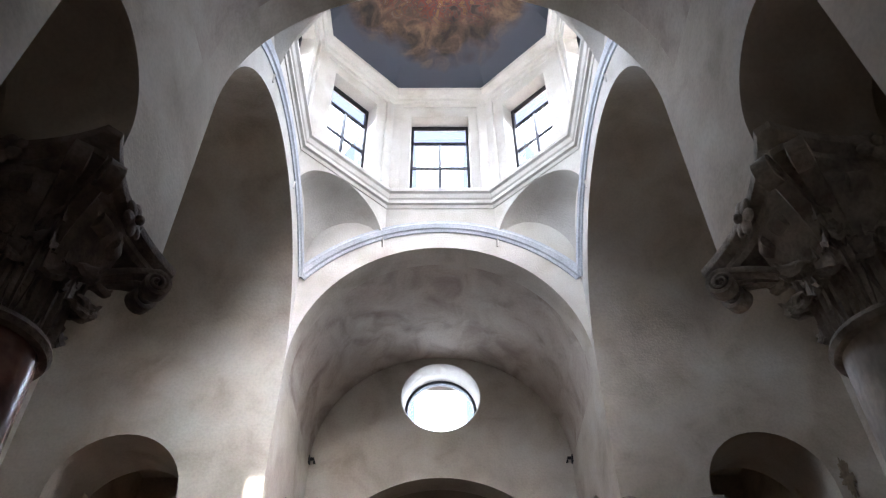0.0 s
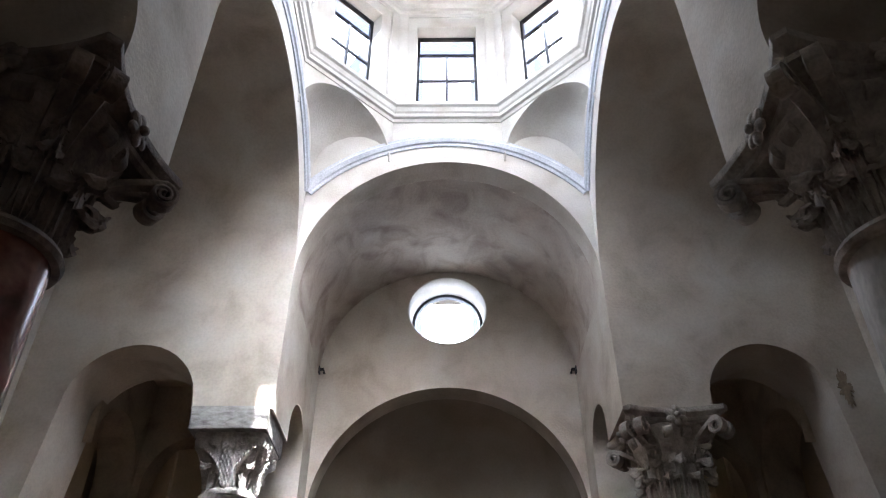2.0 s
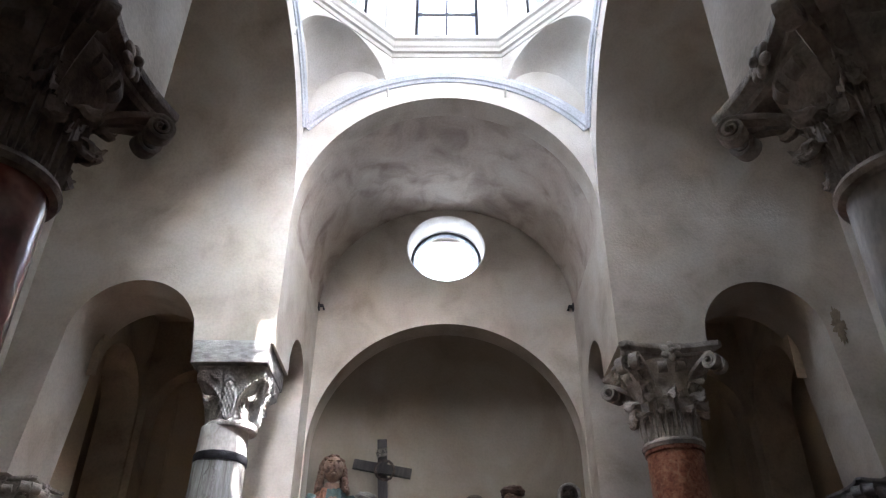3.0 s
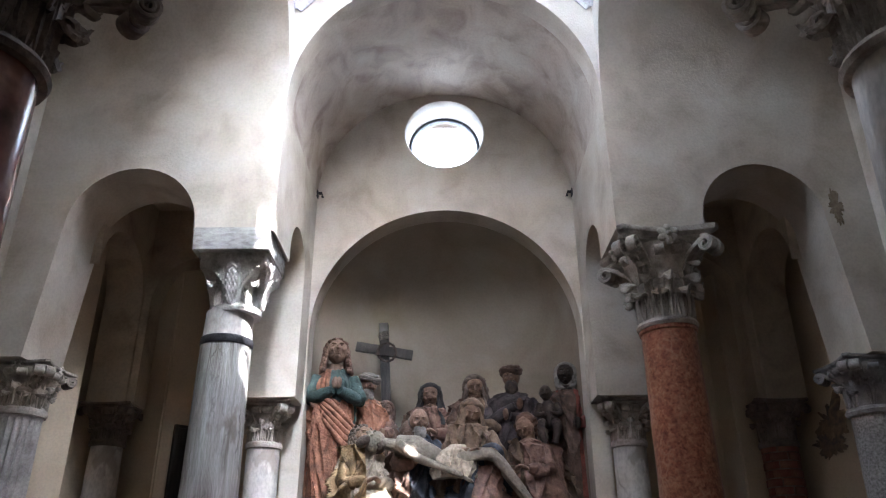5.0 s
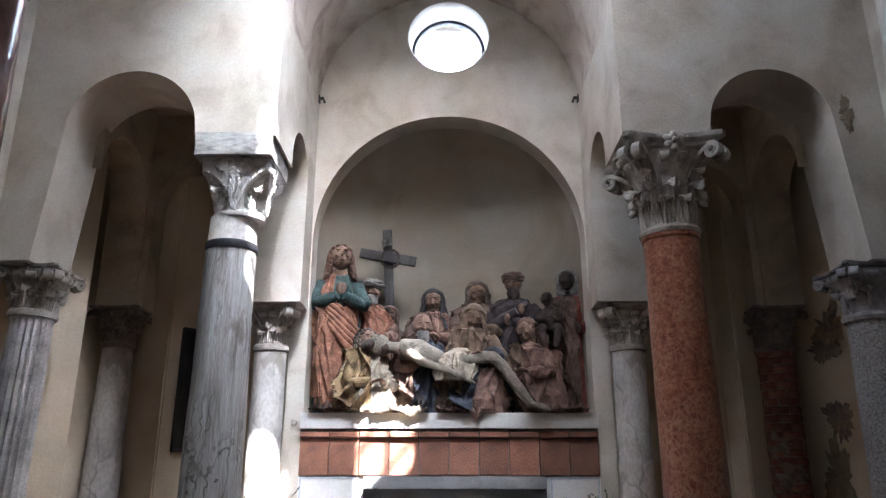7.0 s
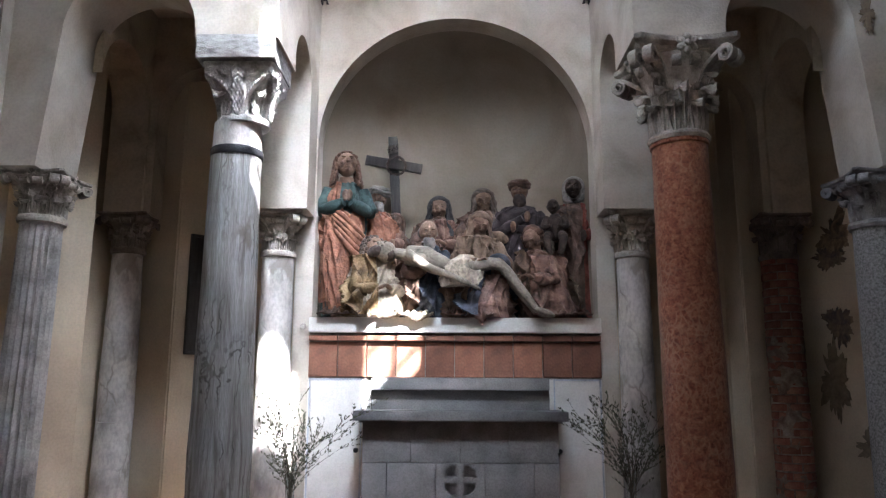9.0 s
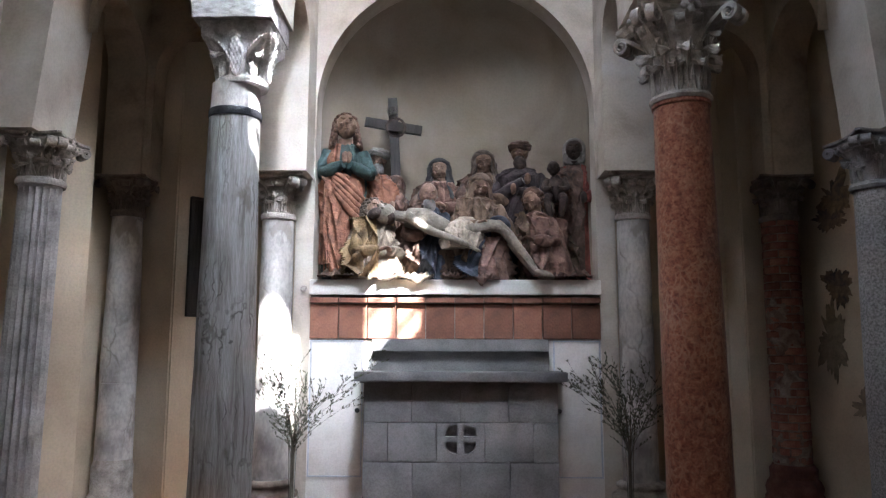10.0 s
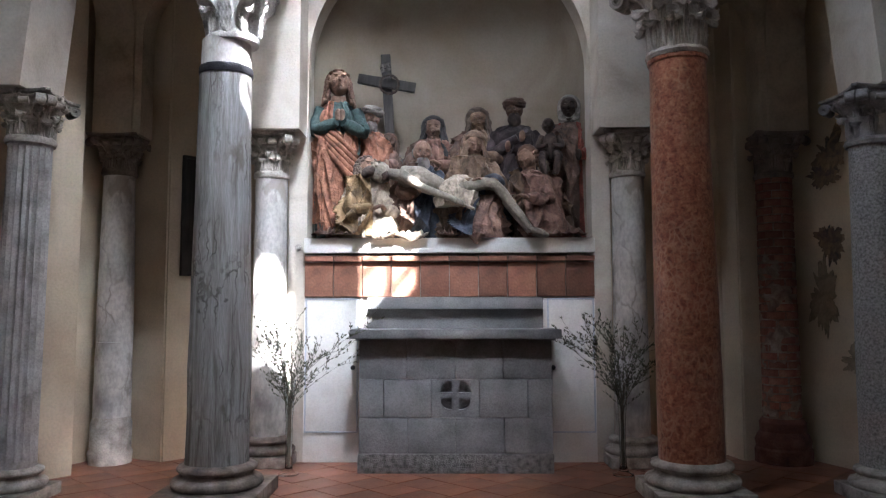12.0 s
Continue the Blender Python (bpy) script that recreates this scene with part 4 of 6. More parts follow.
brick = arc_brick(0.12, 0.170, 56, 0.062)
rnd = random.Random(7)
z, k = 0.41, 0
while z < 2.60:
    for i in range(6):
        place_part("brick", brick, c, pose(0, 0, z, 0, 0, 60 * i + 30 * (k % 2) + rnd.uniform(-2, 2)) @ Matrix.Diagonal((1 - 0.06 * (z / 2.6) + rnd.uniform(-0.02, 0.02), 1 - 0.06 * (z / 2.6), 1, 1)))
    z, k = z + 0.0745, k + 1

# ---------------------------------------------------------------- altar and the wall behind it
AX = 0.05                # the altar stands a little off the axis
structure("wall_altar", box(-1.353, 1.353, FAR - 0.015, FAR + 0.14, 0, 1.50), M_LEDGE, "white plastered wall behind the altar with flush panels", "wall")
ledge = structure("ledge", wear(box(-1.353, 1.353, 6.91, 8.15, 1.92, 2.06, 0.012), 0.003, 8), M_LEDGE, "white plaster ledge that carries the sculpture group", "ledge")
band = tagged(new("tile_band"), "band of square terracotta tiles below a white ledge", "tile band", "", "structure")
part("backing", box(-1.353, 1.353, FAR - 0.004, FAR + 0.2, 1.50, 1.92), M_MORTAR, band, "pale mortar joints")
bm_t = box(-0.131, 0.131, -0.02, 0.02, 0, 0.318, 0.004)
tile = finish(bm_t, "tile", M_TERRA)
tile_mesh = tile.data
bpy.data.objects.remove(tile)
edge = finish(box(-0.131, 0.131, -0.04, 0.02, 0, 0.05, 0.006), "tile", M_TERRA)
edge_mesh = edge.data
bpy.data.objects.remove(edge)
rnd = random.Random(3)
for i in range(10):
    x = -1.353 + 0.2706 * (i + 0.5)
    place_part("tile", tile_mesh, band, pose(x, FAR - 0.018 + rnd.uniform(-0.003, 0.003), 1.515, rnd.uniform(-0.5, 0.5), 0, rnd.uniform(-0.5, 0.5)))
    place_part("tile", edge_mesh, band, pose(x, FAR - 0.03 + rnd.uniform(-0.003, 0.003), 1.845))
# flush cupboard panels beside the altar
for sx, x0, x1 in ((-1, -1.33, -0.86), (1, 0.92, 1.33)):
    pan = thing("wall_panel", pose((x0 + x1) / 2, FAR - 0.017, 0.28), "white flush cupboard panel in the wall", "panel", "flush wall panels")
    w = (x1 - x0) / 2
    part("door", box(-w + 0.006, w - 0.006, -0.006, 0.01, 0.006, 1.20, 0.002), M_LEDGE, pan)
    bm = bmesh.new()
    for a0, a1, b0, b1 in ((-w - 0.012, -w, 0, 1.215), (w, w + 0.012, 0, 1.215), (-w - 0.012, w + 0.012, 1.206, 1.222), (-w - 0.012, w + 0.012, -0.012, 0)):
        add_box(bm, a0, a1, -0.012, 0.01, b0, b1)
    part("frame", bm, M_GREYMOULD, pan, "thin grey metal edging")
    bm = bmesh.new()
    bmesh.ops.create_cone(bm, cap_ends=True, segments=20, radius1=0.024, radius2=0.018, depth=0.03, matrix=pose((-sx) * (w - 0.035) if sx > 0 else w - 0.035, -0.018, 0.58, 90))
    part("knob", bm, M_IRON, pan, "round dark knob")
for x, y, z in ((-1.42, 6.98, 1.98), (1.50, 6.98, 0.68)):
    bm = bmesh.new()
    bmesh.ops.create_cone(bm, cap_ends=True, segments=24, radius1=0.03, radius2=0.024, depth=0.02, matrix=pose(0, 0, 0, 90))
    bmesh.ops.create_cone(bm, cap_ends=True, segments=12, radius1=0.012, radius2=0.012, depth=0.03, matrix=pose(0, -0.005, 0, 90))
    tagged(finish(bm, "wall_socket", M_STONE, None, "", 40), "small round fitting on the plaster beside the altar", "fitting", "round wall fittings").matrix_world = pose(x, y, z)

altar = thing("altar", pose(AX, 6.5, 0), "grey stone slab altar with a carved cross and stepped top", "altar")
part("base", wear(box(-0.84, 0.84, 0.0, 0.46, 0, 0.165, 0.01), 0.004, 12), M_ALTARBASE, altar, "rough porous stone base course")
part("body", box(-0.82, 0.82, 0.075, 0.44, 0.165, 1.13), M_ALTARBASE, altar, "core behind the stone slabs")
rnd = random.Random(5)
rowz = [(0.168, 0.466), (0.470, 0.795), (0.799, 1.128)]
cuts = [(-0.83, -0.41, 0.0, 0.42, 0.83), (-0.83, -0.62, -0.205, 0.205, 0.62, 0.83), (-0.83, -0.42, 0.0, 0.41, 0.83)]
for (z0, z1), cut in zip(rowz, cuts):
    for x0, x1 in zip(cut, cut[1:]):
        if (x0, x1) == (-0.205, 0.205):
            # the slab with the cross: four rounded leaves sunk into it
            bm = bmesh.new()
            zc, loops = 0.66, [[(x0 + 0.002, z0), (x1 - 0.002, z0), (x1 - 0.002, z1), (x0 + 0.002, z1)]]
            for sx in (-1, 1):
                for sz in (-1, 1):
                    q = [(sx * 0.028, zc + sz * 0.022), (sx * 0.132, zc + sz * 0.022)] + [(sx * (0.028 + 0.104 * math.cos(radians(a))), zc + sz * (0.022 + 0.104 * math.sin(radians(a)) ** 0.8)) for a in range(15, 90, 15)] + [(sx * 0.028, zc + sz * 0.126)]
                    loops.append(q)
            add_slab(bm, loops, lambda u, v, w: (u, 0.004 + w, v), 0.052)
            add_box(bm, x0 + 0.003, x1 - 0.003, 0.0555, 0.07, z0 + 0.001, z1 - 0.001)
            part("slab", bm, M_ALTAR, altar, "slab with a sunk four-leaf cross")
        else:
            d = rnd.uniform(0, 0.003)
            part("slab", box(x0 + 0.002, x1 - 0.002, 0.004 + d, 0.07, z0, z1, 0.003), M_ALTAR, altar)
for sx in (-1, 1):
    part("slab", box(min(sx * 0.826, sx * 0.834), max(sx * 0.826, sx * 0.834), 0.04, 0.45, 0.168, 1.128), M_ALTAR, altar)
bm = bmesh.new()
add_box(bm, -0.905, 0.905, -0.09, 0.47, 1.145, 1.225, 0.006)
add_box(bm, -0.86, 0.86, -0.045, 0.46, 1.128, 1.146)
part("table_slab", bm, M_ALTAR, altar, "projecting grey stone table slab")
part("step", box(-0.80, 0.80, 0.33, 0.482, 1.226, 1.40, 0.004), M_ALTAR, altar, "stone step behind the table")
part("step_cap", box(-0.795, 0.795, 0.27, 0.482, 1.40, 1.505, 0.006), M_ALTAR, altar, "upper stone shelf")

# ---------------------------------------------------------------- black panel in the corner bay
pic = thing("wall_board", pose(-2.437, 7.222, 1.75, 0, 0, 45.7), "tall narrow black board hung in the corner bay", "board")
part("panel", box(-0.16, 0.16, -0.03, 0.0, 0, 1.1, 0.004), M_BLACKWOOD, pic)
bm = bmesh.new()
for a0, a1, b0, b1 in ((-0.19, -0.16, -0.03, 1.13), (0.16, 0.19, -0.03, 1.13), (-0.16, 0.16, 1.1, 1.13), (-0.16, 0.16, -0.03, 0)):
    add_box(bm, a0, a1, -0.045, 0.0, b0, b1, 0.004)
part("frame", bm, M_BLACKWOOD, pic, "black wooden frame")

# ---------------------------------------------------------------- dried branches in glass vases
M_VASE = glass("clear_vase_glass", (0.93, 0.96, 0.95), 0.02)
M_TWIG = material("dry_twig_bark", (0.13, 0.11, 0.08), None, None, 20, 80, 0.85, 0.2)
M_SPRIG = material("dusty_olive_leaf", (0.12, 0.125, 0.085), (0.06, 0.06, 0.04), (0.20, 0.20, 0.14), 12, 60, 0.7, 0.1)


def bouquet(x, y, seed, spread, lean, group="vases beside the altar"):
    rnd = random.Random(seed)
    vase = thing("vase", pose(x, y, 0), "tall slim clear glass vase on the floor beside the altar", "vase", group)
    out = [(0.085, 0.0), (0.09, 0.012), (0.05, 0.03), (0.03, 0.08), (0.026, 0.2), (0.03, 0.45), (0.042, 0.66), (0.052, 0.80)]
    bm = bmesh.new()
    add_lathe(bm, out + [(r - 0.004, z) for r, z in reversed(out[3:])] , 28, None, 0, True)
    part("body", bm, M_VASE, vase, "", 60).visible_shadow = False
    posy = thing("branch_bouquet", pose(x, y, 0), "dried olive branches with small dusty leaves in a vase", "branches", "bouquets beside the altar")
    for k in range(14):
        a = 360 * k / 14 + rnd.uniform(-12, 12)
        reach = spread * rnd.uniform(0.45, 1.0)
        ex, ey, top = math.cos(radians(a)) * reach + lean * rnd.uniform(0.2, 1), math.sin(radians(a)) * reach * 0.35, rnd.uniform(1.18, 1.52)
        pts = []
        for i in range(15):
            v = i / 14
            w = smoothstep(0.35, 1.1, v) * 1.05
            pts.append(Vector((ex * w + 0.010 * math.sin(7 * v + k), ey * w + 0.010 * math.cos(5 * v + k), 0.06 + (top - 0.06) * v - 0.10 * w * w)))
        bm = bmesh.new()
        rows = []
        for i, p in enumerate(pts):
            r = 0.0048 * (1 - 0.75 * i / 14)
            rows.append([bm.verts.new(p + Vector((r * math.cos(q), r * math.sin(q), 0))) for q in (0, 1.57, 3.14, 4.71)])
        for lo, hi in zip(rows, rows[1:]):
            for i in range(4):
                bm.faces.new((lo[i], lo[(i + 1) % 4], hi[(i + 1) % 4], hi[i]))
        for j in range(8):
            i = rnd.randrange(6, 13)
            p, d = pts[i], (pts[i + 1] - pts[i]).normalized()
            d2 = (d + Vector((rnd.uniform(-1, 1), rnd.uniform(-0.8, 0.8), rnd.uniform(-0.2, 0.5)))).normalized()
            tw = [p + d2 * (0.22 * q / 5) + Vector((0, 0, -0.03)) * (q / 5) ** 2 for q in range(6)]
            prev = None
            for q in tw:
                ring = [bm.verts.new(q + Vector((0.0018 * math.cos(b), 0.0018 * math.sin(b), 0))) for b in (0, 2.1, 4.2)]
                if prev:
                    for b in range(3):
                        bm.faces.new((prev[b], prev[(b + 1) % 3], ring[(b + 1) % 3], ring[b]))
                prev = ring
            for q in range(1, 6):
                for s in (-1, 1):
                    add_leaf(bm, tw[q], (d2 + Vector((rnd.uniform(-0.9, 0.9), rnd.uniform(-0.9, 0.9), rnd.uniform(-0.3, 0.6)))).normalized(), rnd.uniform(0.026, 0.05), rnd)
        for i in range(7, 15):
            for s in range(3):
                d = (pts[i] - pts[i - 1]).normalized()
                add_leaf(bm, pts[i], (d + Vector((rnd.uniform(-0.9, 0.9), rnd.uniform(-0.9, 0.9), rnd.uniform(-0.3, 0.6)))).normalized(), rnd.uniform(0.022, 0.042), rnd)
        part("branch", bm, [M_TWIG, M_SPRIG], posy)


def add_leaf(bm, p, d, length, rnd):
    side = d.cross(Vector((rnd.uniform(-1, 1), rnd.uniform(-1, 1), rnd.uniform(-1, 1)))).normalized() * length * 0.16
    up = d.cross(side).normalized() * length * 0.05
    a, b, c, e, f = p, p + d * length * 0.5 + side, p + d * length, p + d * length * 0.5 - side, p + d * length * 0.5 + up
    vs = [bm.verts.new(q) for q in (a, b, c, e, f)]
    for t in ((0, 1, 4), (1, 2, 4), (2, 3, 4), (3, 0, 4)):
        bm.faces.new([vs[i] for i in t]).material_index = 1


bouquet(-1.37, 6.47, 11, 0.66, 0.16)
bouquet(1.46, 6.44, 12, 0.58, -0.08)

# ---------------------------------------------------------------- painted terracotta figures
def paint(name, base, k=0.55, rough=0.7):
    return material(name, tuple(c * 0.85 for c in base), tuple(c * k * 0.7 for c in base), tuple(min(1, c * 1.25 + 0.02) for c in base), 11, 50, rough, 0.5, warp=0.8)


P = dict(
    orange=paint("orange_red_paint", (0.30, 0.125, 0.07)), green=paint("dark_green_paint", (0.035, 0.07, 0.066)), brown=paint("brown_paint", (0.13, 0.075, 0.052)),
    flesh=paint("flesh_paint", (0.27, 0.165, 0.115), 0.7), pale=paint("pale_flesh_paint", (0.27, 0.235, 0.185), 0.7), black=paint("black_paint", (0.03, 0.028, 0.03)),
    tan=paint("tan_paint", (0.22, 0.145, 0.095)), rose=paint("rose_brown_paint", (0.25, 0.14, 0.105)), navy=paint("dark_blue_paint", (0.05, 0.06, 0.085)),
    purple=paint("dark_purple_paint", (0.06, 0.042, 0.045)), hair=paint("dark_hair_paint", (0.065, 0.04, 0.03)), grey=paint("grey_paint", (0.23, 0.21, 0.19)),
    cream=paint("cream_paint", (0.46, 0.38, 0.29)), redhair=paint("red_brown_hair_paint", (0.15, 0.08, 0.05)), red=paint("red_paint", (0.24, 0.055, 0.035)), ochre=paint("ochre_paint", (0.26, 0.165, 0.075)),
    dun=paint("dun_paint", (0.15, 0.11, 0.085)))


def ball_verts(bm, u, v, mi):
    """A unit ball, added by hand: its vertices."""
    top, low = bm.verts.new((0, 0, 1)), bm.verts.new((0, 0, -1))
    rows = [[bm.verts.new((math.sin(math.pi * i / v) * math.cos(2 * math.pi * j / u), math.sin(math.pi * i / v) * math.sin(2 * math.pi * j / u), math.cos(math.pi * i / v))) for j in range(u)] for i in range(1, v)]
    for j in range(u):
        k = (j + 1) % u
        bm.faces.new((top, rows[0][j], rows[0][k])).material_index = mi
        bm.faces.new((low, rows[-1][k], rows[-1][j])).material_index = mi
        for a, b in zip(rows, rows[1:]):
            bm.faces.new((a[j], b[j], b[k], a[k])).material_index = mi
    return [top, low] + [w for r in rows for w in r]


def add_ball(bm, m, mi, u=18, v=12, lump=0.0, scale=30.0):
    made = ball_verts(bm, u, v, mi)
    for w in made:
        n = w.co.copy()
        if lump:
            w.co += n * lump * (noise.noise(n * scale * 0.1) + 0.5 * noise.noise(n * scale * 0.25))
        w.co = m @ w.co


def add_head(bm, m, s, skin, hair, style, beard=None):
    """A head of height 2s at m, that looks along -y: plain features, hair or a hood, a beard."""
    made = ball_verts(bm, 24, 18, skin)
    for w in made:
        x, y, z = w.co
        front = max(0.0, -y)
        y2 = y * 0.98
        y2 -= front * (0.20 * math.exp(-(x / 0.16) ** 2) * math.exp(-((z + 0.08) / 0.22) ** 2))            # nose
        y2 += front * 0.15 * (math.exp(-((abs(x) - 0.36) / 0.17) ** 2) * math.exp(-((z - 0.12) / 0.13) ** 2))  # eye hollows
        y2 -= front * 0.05 * math.exp(-(x / 0.3) ** 2) * math.exp(-((z + 0.47) / 0.07) ** 2)               # lips
        y2 -= front * 0.08 * math.exp(-(x / 0.3) ** 2) * math.exp(-((z + 0.75) / 0.14) ** 2)               # chin
        x2 = x * (0.78 - 0.16 * smoothstep(0, -1, z) if z < 0 else 0.78)
        w.co = m @ Vector((x2 * s, y2 * s * 0.92, z * s))
    if s > 0.07:
        at = lambda x, y, z, a, b, c, mi: add_ball(bm, m @ Matrix.Translation((x * s, y * s, z * s)) @ Matrix.Diagonal((a * s, b * s, c * s, 1)), mi, 10, 7)
        at(0, -0.93, -0.08, 0.12, 0.16, 0.25, skin)
        at(0, -1.02, -0.22, 0.15, 0.12, 0.09, skin)
        for sd in (-1, 1):
            at(sd * 0.29, -0.80, 0.29, 0.22, 0.12, 0.06, skin)
            at(sd * 0.29, -0.765, 0.13, 0.09, 0.06, 0.022, hair)
            at(sd * 0.36, -0.68, -0.20, 0.20, 0.14, 0.18, skin)
        at(0, -0.825, -0.48, 0.12, 0.05, 0.018, hair)
        at(0, -0.83, -0.56, 0.20, 0.08, 0.05, skin)
        at(0, -0.76, -0.80, 0.20, 0.14, 0.14, skin)
    if style == "turban":
        for k, (r, z) in enumerate(((0.78, 0.42), (0.84, 0.62), (0.62, 0.86))):
            rows = []
            for i in range(22):
                a = 2 * math.pi * i / 22
                c = Vector((r * math.cos(a), r * math.sin(a) * 1.02, z + 0.10 * math.sin(a * 2 + k)))
                o = Vector((math.cos(a), math.sin(a), 0))
                rows.append((m @ (c * s), (m.to_3x3() @ o) * s * 0.27, (m.to_3x3() @ Vector((0, 0, 1))) * s * 0.2))
            add_sweep(bm, rows, [(math.cos(q), math.sin(q)) for q in (0, 0.8, 1.6, 2.4, 3.2, 4.0, 4.8, 5.5)], True, None, hair)
        add_ball(bm, m @ Matrix.Translation((0, 0, 0.8 * s)) @ Matrix.Diagonal((0.7 * s, 0.7 * s, 0.42 * s, 1)), hair, 14, 9, 0.1)
    elif style == "hood":
        made = ball_verts(bm, 26, 18, hair)
        for w in made:
            x, y, z = w.co
            cut = smoothstep(-0.25, -0.9, y) * smoothstep(0.75, 0.35, z)
            k = 1.12 + 0.05 * math.sin(9 * math.atan2(y, x)) * smoothstep(0.6, -0.6, z)
            flare = 1 + 0.35 * smoothstep(-0.2, -1, z)
            w.co = m @ Vector((x * 0.95 * s * k * flare, (y * (1 - 0.62 * cut) * k + 0.14) * s * flare, (z * 1.14 + (-0.35 if z < -0.3 else 0)) * s))
    elif style in ("curls", "long"):
        add_ball(bm, m @ Matrix.Translation((0, 0.36 * s, 0.26 * s)) @ Matrix.Diagonal((0.88 * s, 0.86 * s, 0.92 * s, 1)), hair, 22, 16, 0.12, 45)
        rr = random.Random(int(s * 1000))
        for side in (-1, 1):
            for k in range(7):
                for q in range(9 if style == "curls" else 12):
                    a = radians(35 + 20 * k)
                    drop = -0.25 * q * (1.0 if style == "curls" else 1.35)
                    p = Vector((side * 0.88 * math.sin(a) ** 0.4 * (1 + 0.04 * q) - 0.02, 0.95 - 0.15 * (7 - k) + 0.08 * math.sin(q * 2 + k), 0.35 + drop)) * s
                    add_ball(bm, m @ Matrix.Translation(p + Vector((rr.uniform(-0.04, 0.04), rr.uniform(-0.04, 0.04), 0)) * s) @ Matrix.Diagonal((0.17 * s, 0.17 * s, 0.21 * s, 1)), hair, 7, 5)
        if style == "curls":
            for k in range(46):
                a, e = rr.uniform(0, 2 * math.pi), rr.uniform(0.25, 1.35)
                d = Vector((math.cos(a) * math.cos(e) * 0.90, math.sin(a) * math.cos(e) * 0.92 + 0.26, 0.30 + math.sin(e) * 0.86))
                if d.y > -0.72:
                    add_ball(bm, m @ Matrix.Translation(d * s) @ Matrix.Diagonal((0.15 * s, 0.15 * s, 0.13 * s, 1)), hair, 7, 5)
    elif style == "bald":
        add_ball(bm, m @ Matrix.Translation((0, 0.34 * s, 0.0)) @ Matrix.Diagonal((0.86 * s, 0.7 * s, 0.6 * s, 1)), hair, 16, 10, 0.12, 45)
    if beard is not None:
        made = ball_verts(bm, 18, 14, beard)
        for w in made:
            x, y, z = w.co
            w.co = m @ Vector((x * 0.60 * s * (1 + 0.08 * math.sin(11 * x + 5 * z)), (-0.58 + y * 0.42 + 0.05 * math.sin(16 * x)) * s, (-0.95 + z * 0.72) * s))


def add_tube(bm, pts, radii, mi, fold=0.0, n=16, flat=1.0):
    """A limb or sleeve along smooth points."""
    path, rad = [], []
    m = len(pts)
    for i in range(m - 1):
        p0, p1, p2, p3 = pts[max(i - 1, 0)], pts[i], pts[i + 1], pts[min(i + 2, m - 1)]
        for k in range(7 if i < m - 2 else 8):
            t = k / 7
            path.append(0.5 * ((2 * p1) + (p2 - p0) * t + (2 * p0 - 5 * p1 + 4 * p2 - p3) * t * t + (3 * p1 - p0 - 3 * p2 + p3) * t ** 3))
            rad.append(radii[i] * (1 - t) + radii[i + 1] * t)
    rings = []
    for i, p in enumerate(path):
        d = (path[min(i + 1, len(path) - 1)] - path[max(i - 1, 0)]).normalized()
        a = d.cross(Vector((0.3, 1, 0.2))).normalized()
        b = d.cross(a)
        ring = []
        for j in range(n):
            q = 2 * math.pi * j / n
            r = rad[i] * (1 + fold * (0.6 * math.sin(i * 1.25 + 2 * math.sin(q)) + 0.4 * math.sin(3 * q + i * 0.5)))
            ring.append(bm.verts.new(p + a * r * math.cos(q) + b * r * math.sin(q) * flat))
        rings.append(ring)
    for lo, hi in zip(rings, rings[1:]):
        for j in range(n):
            bm.faces.new((lo[j], lo[(j + 1) % n], hi[(j + 1) % n], hi[j])).material_index = mi
    for ring in (rings[0][::-1], rings[-1]):
        bm.faces.new(ring).material_index = mi


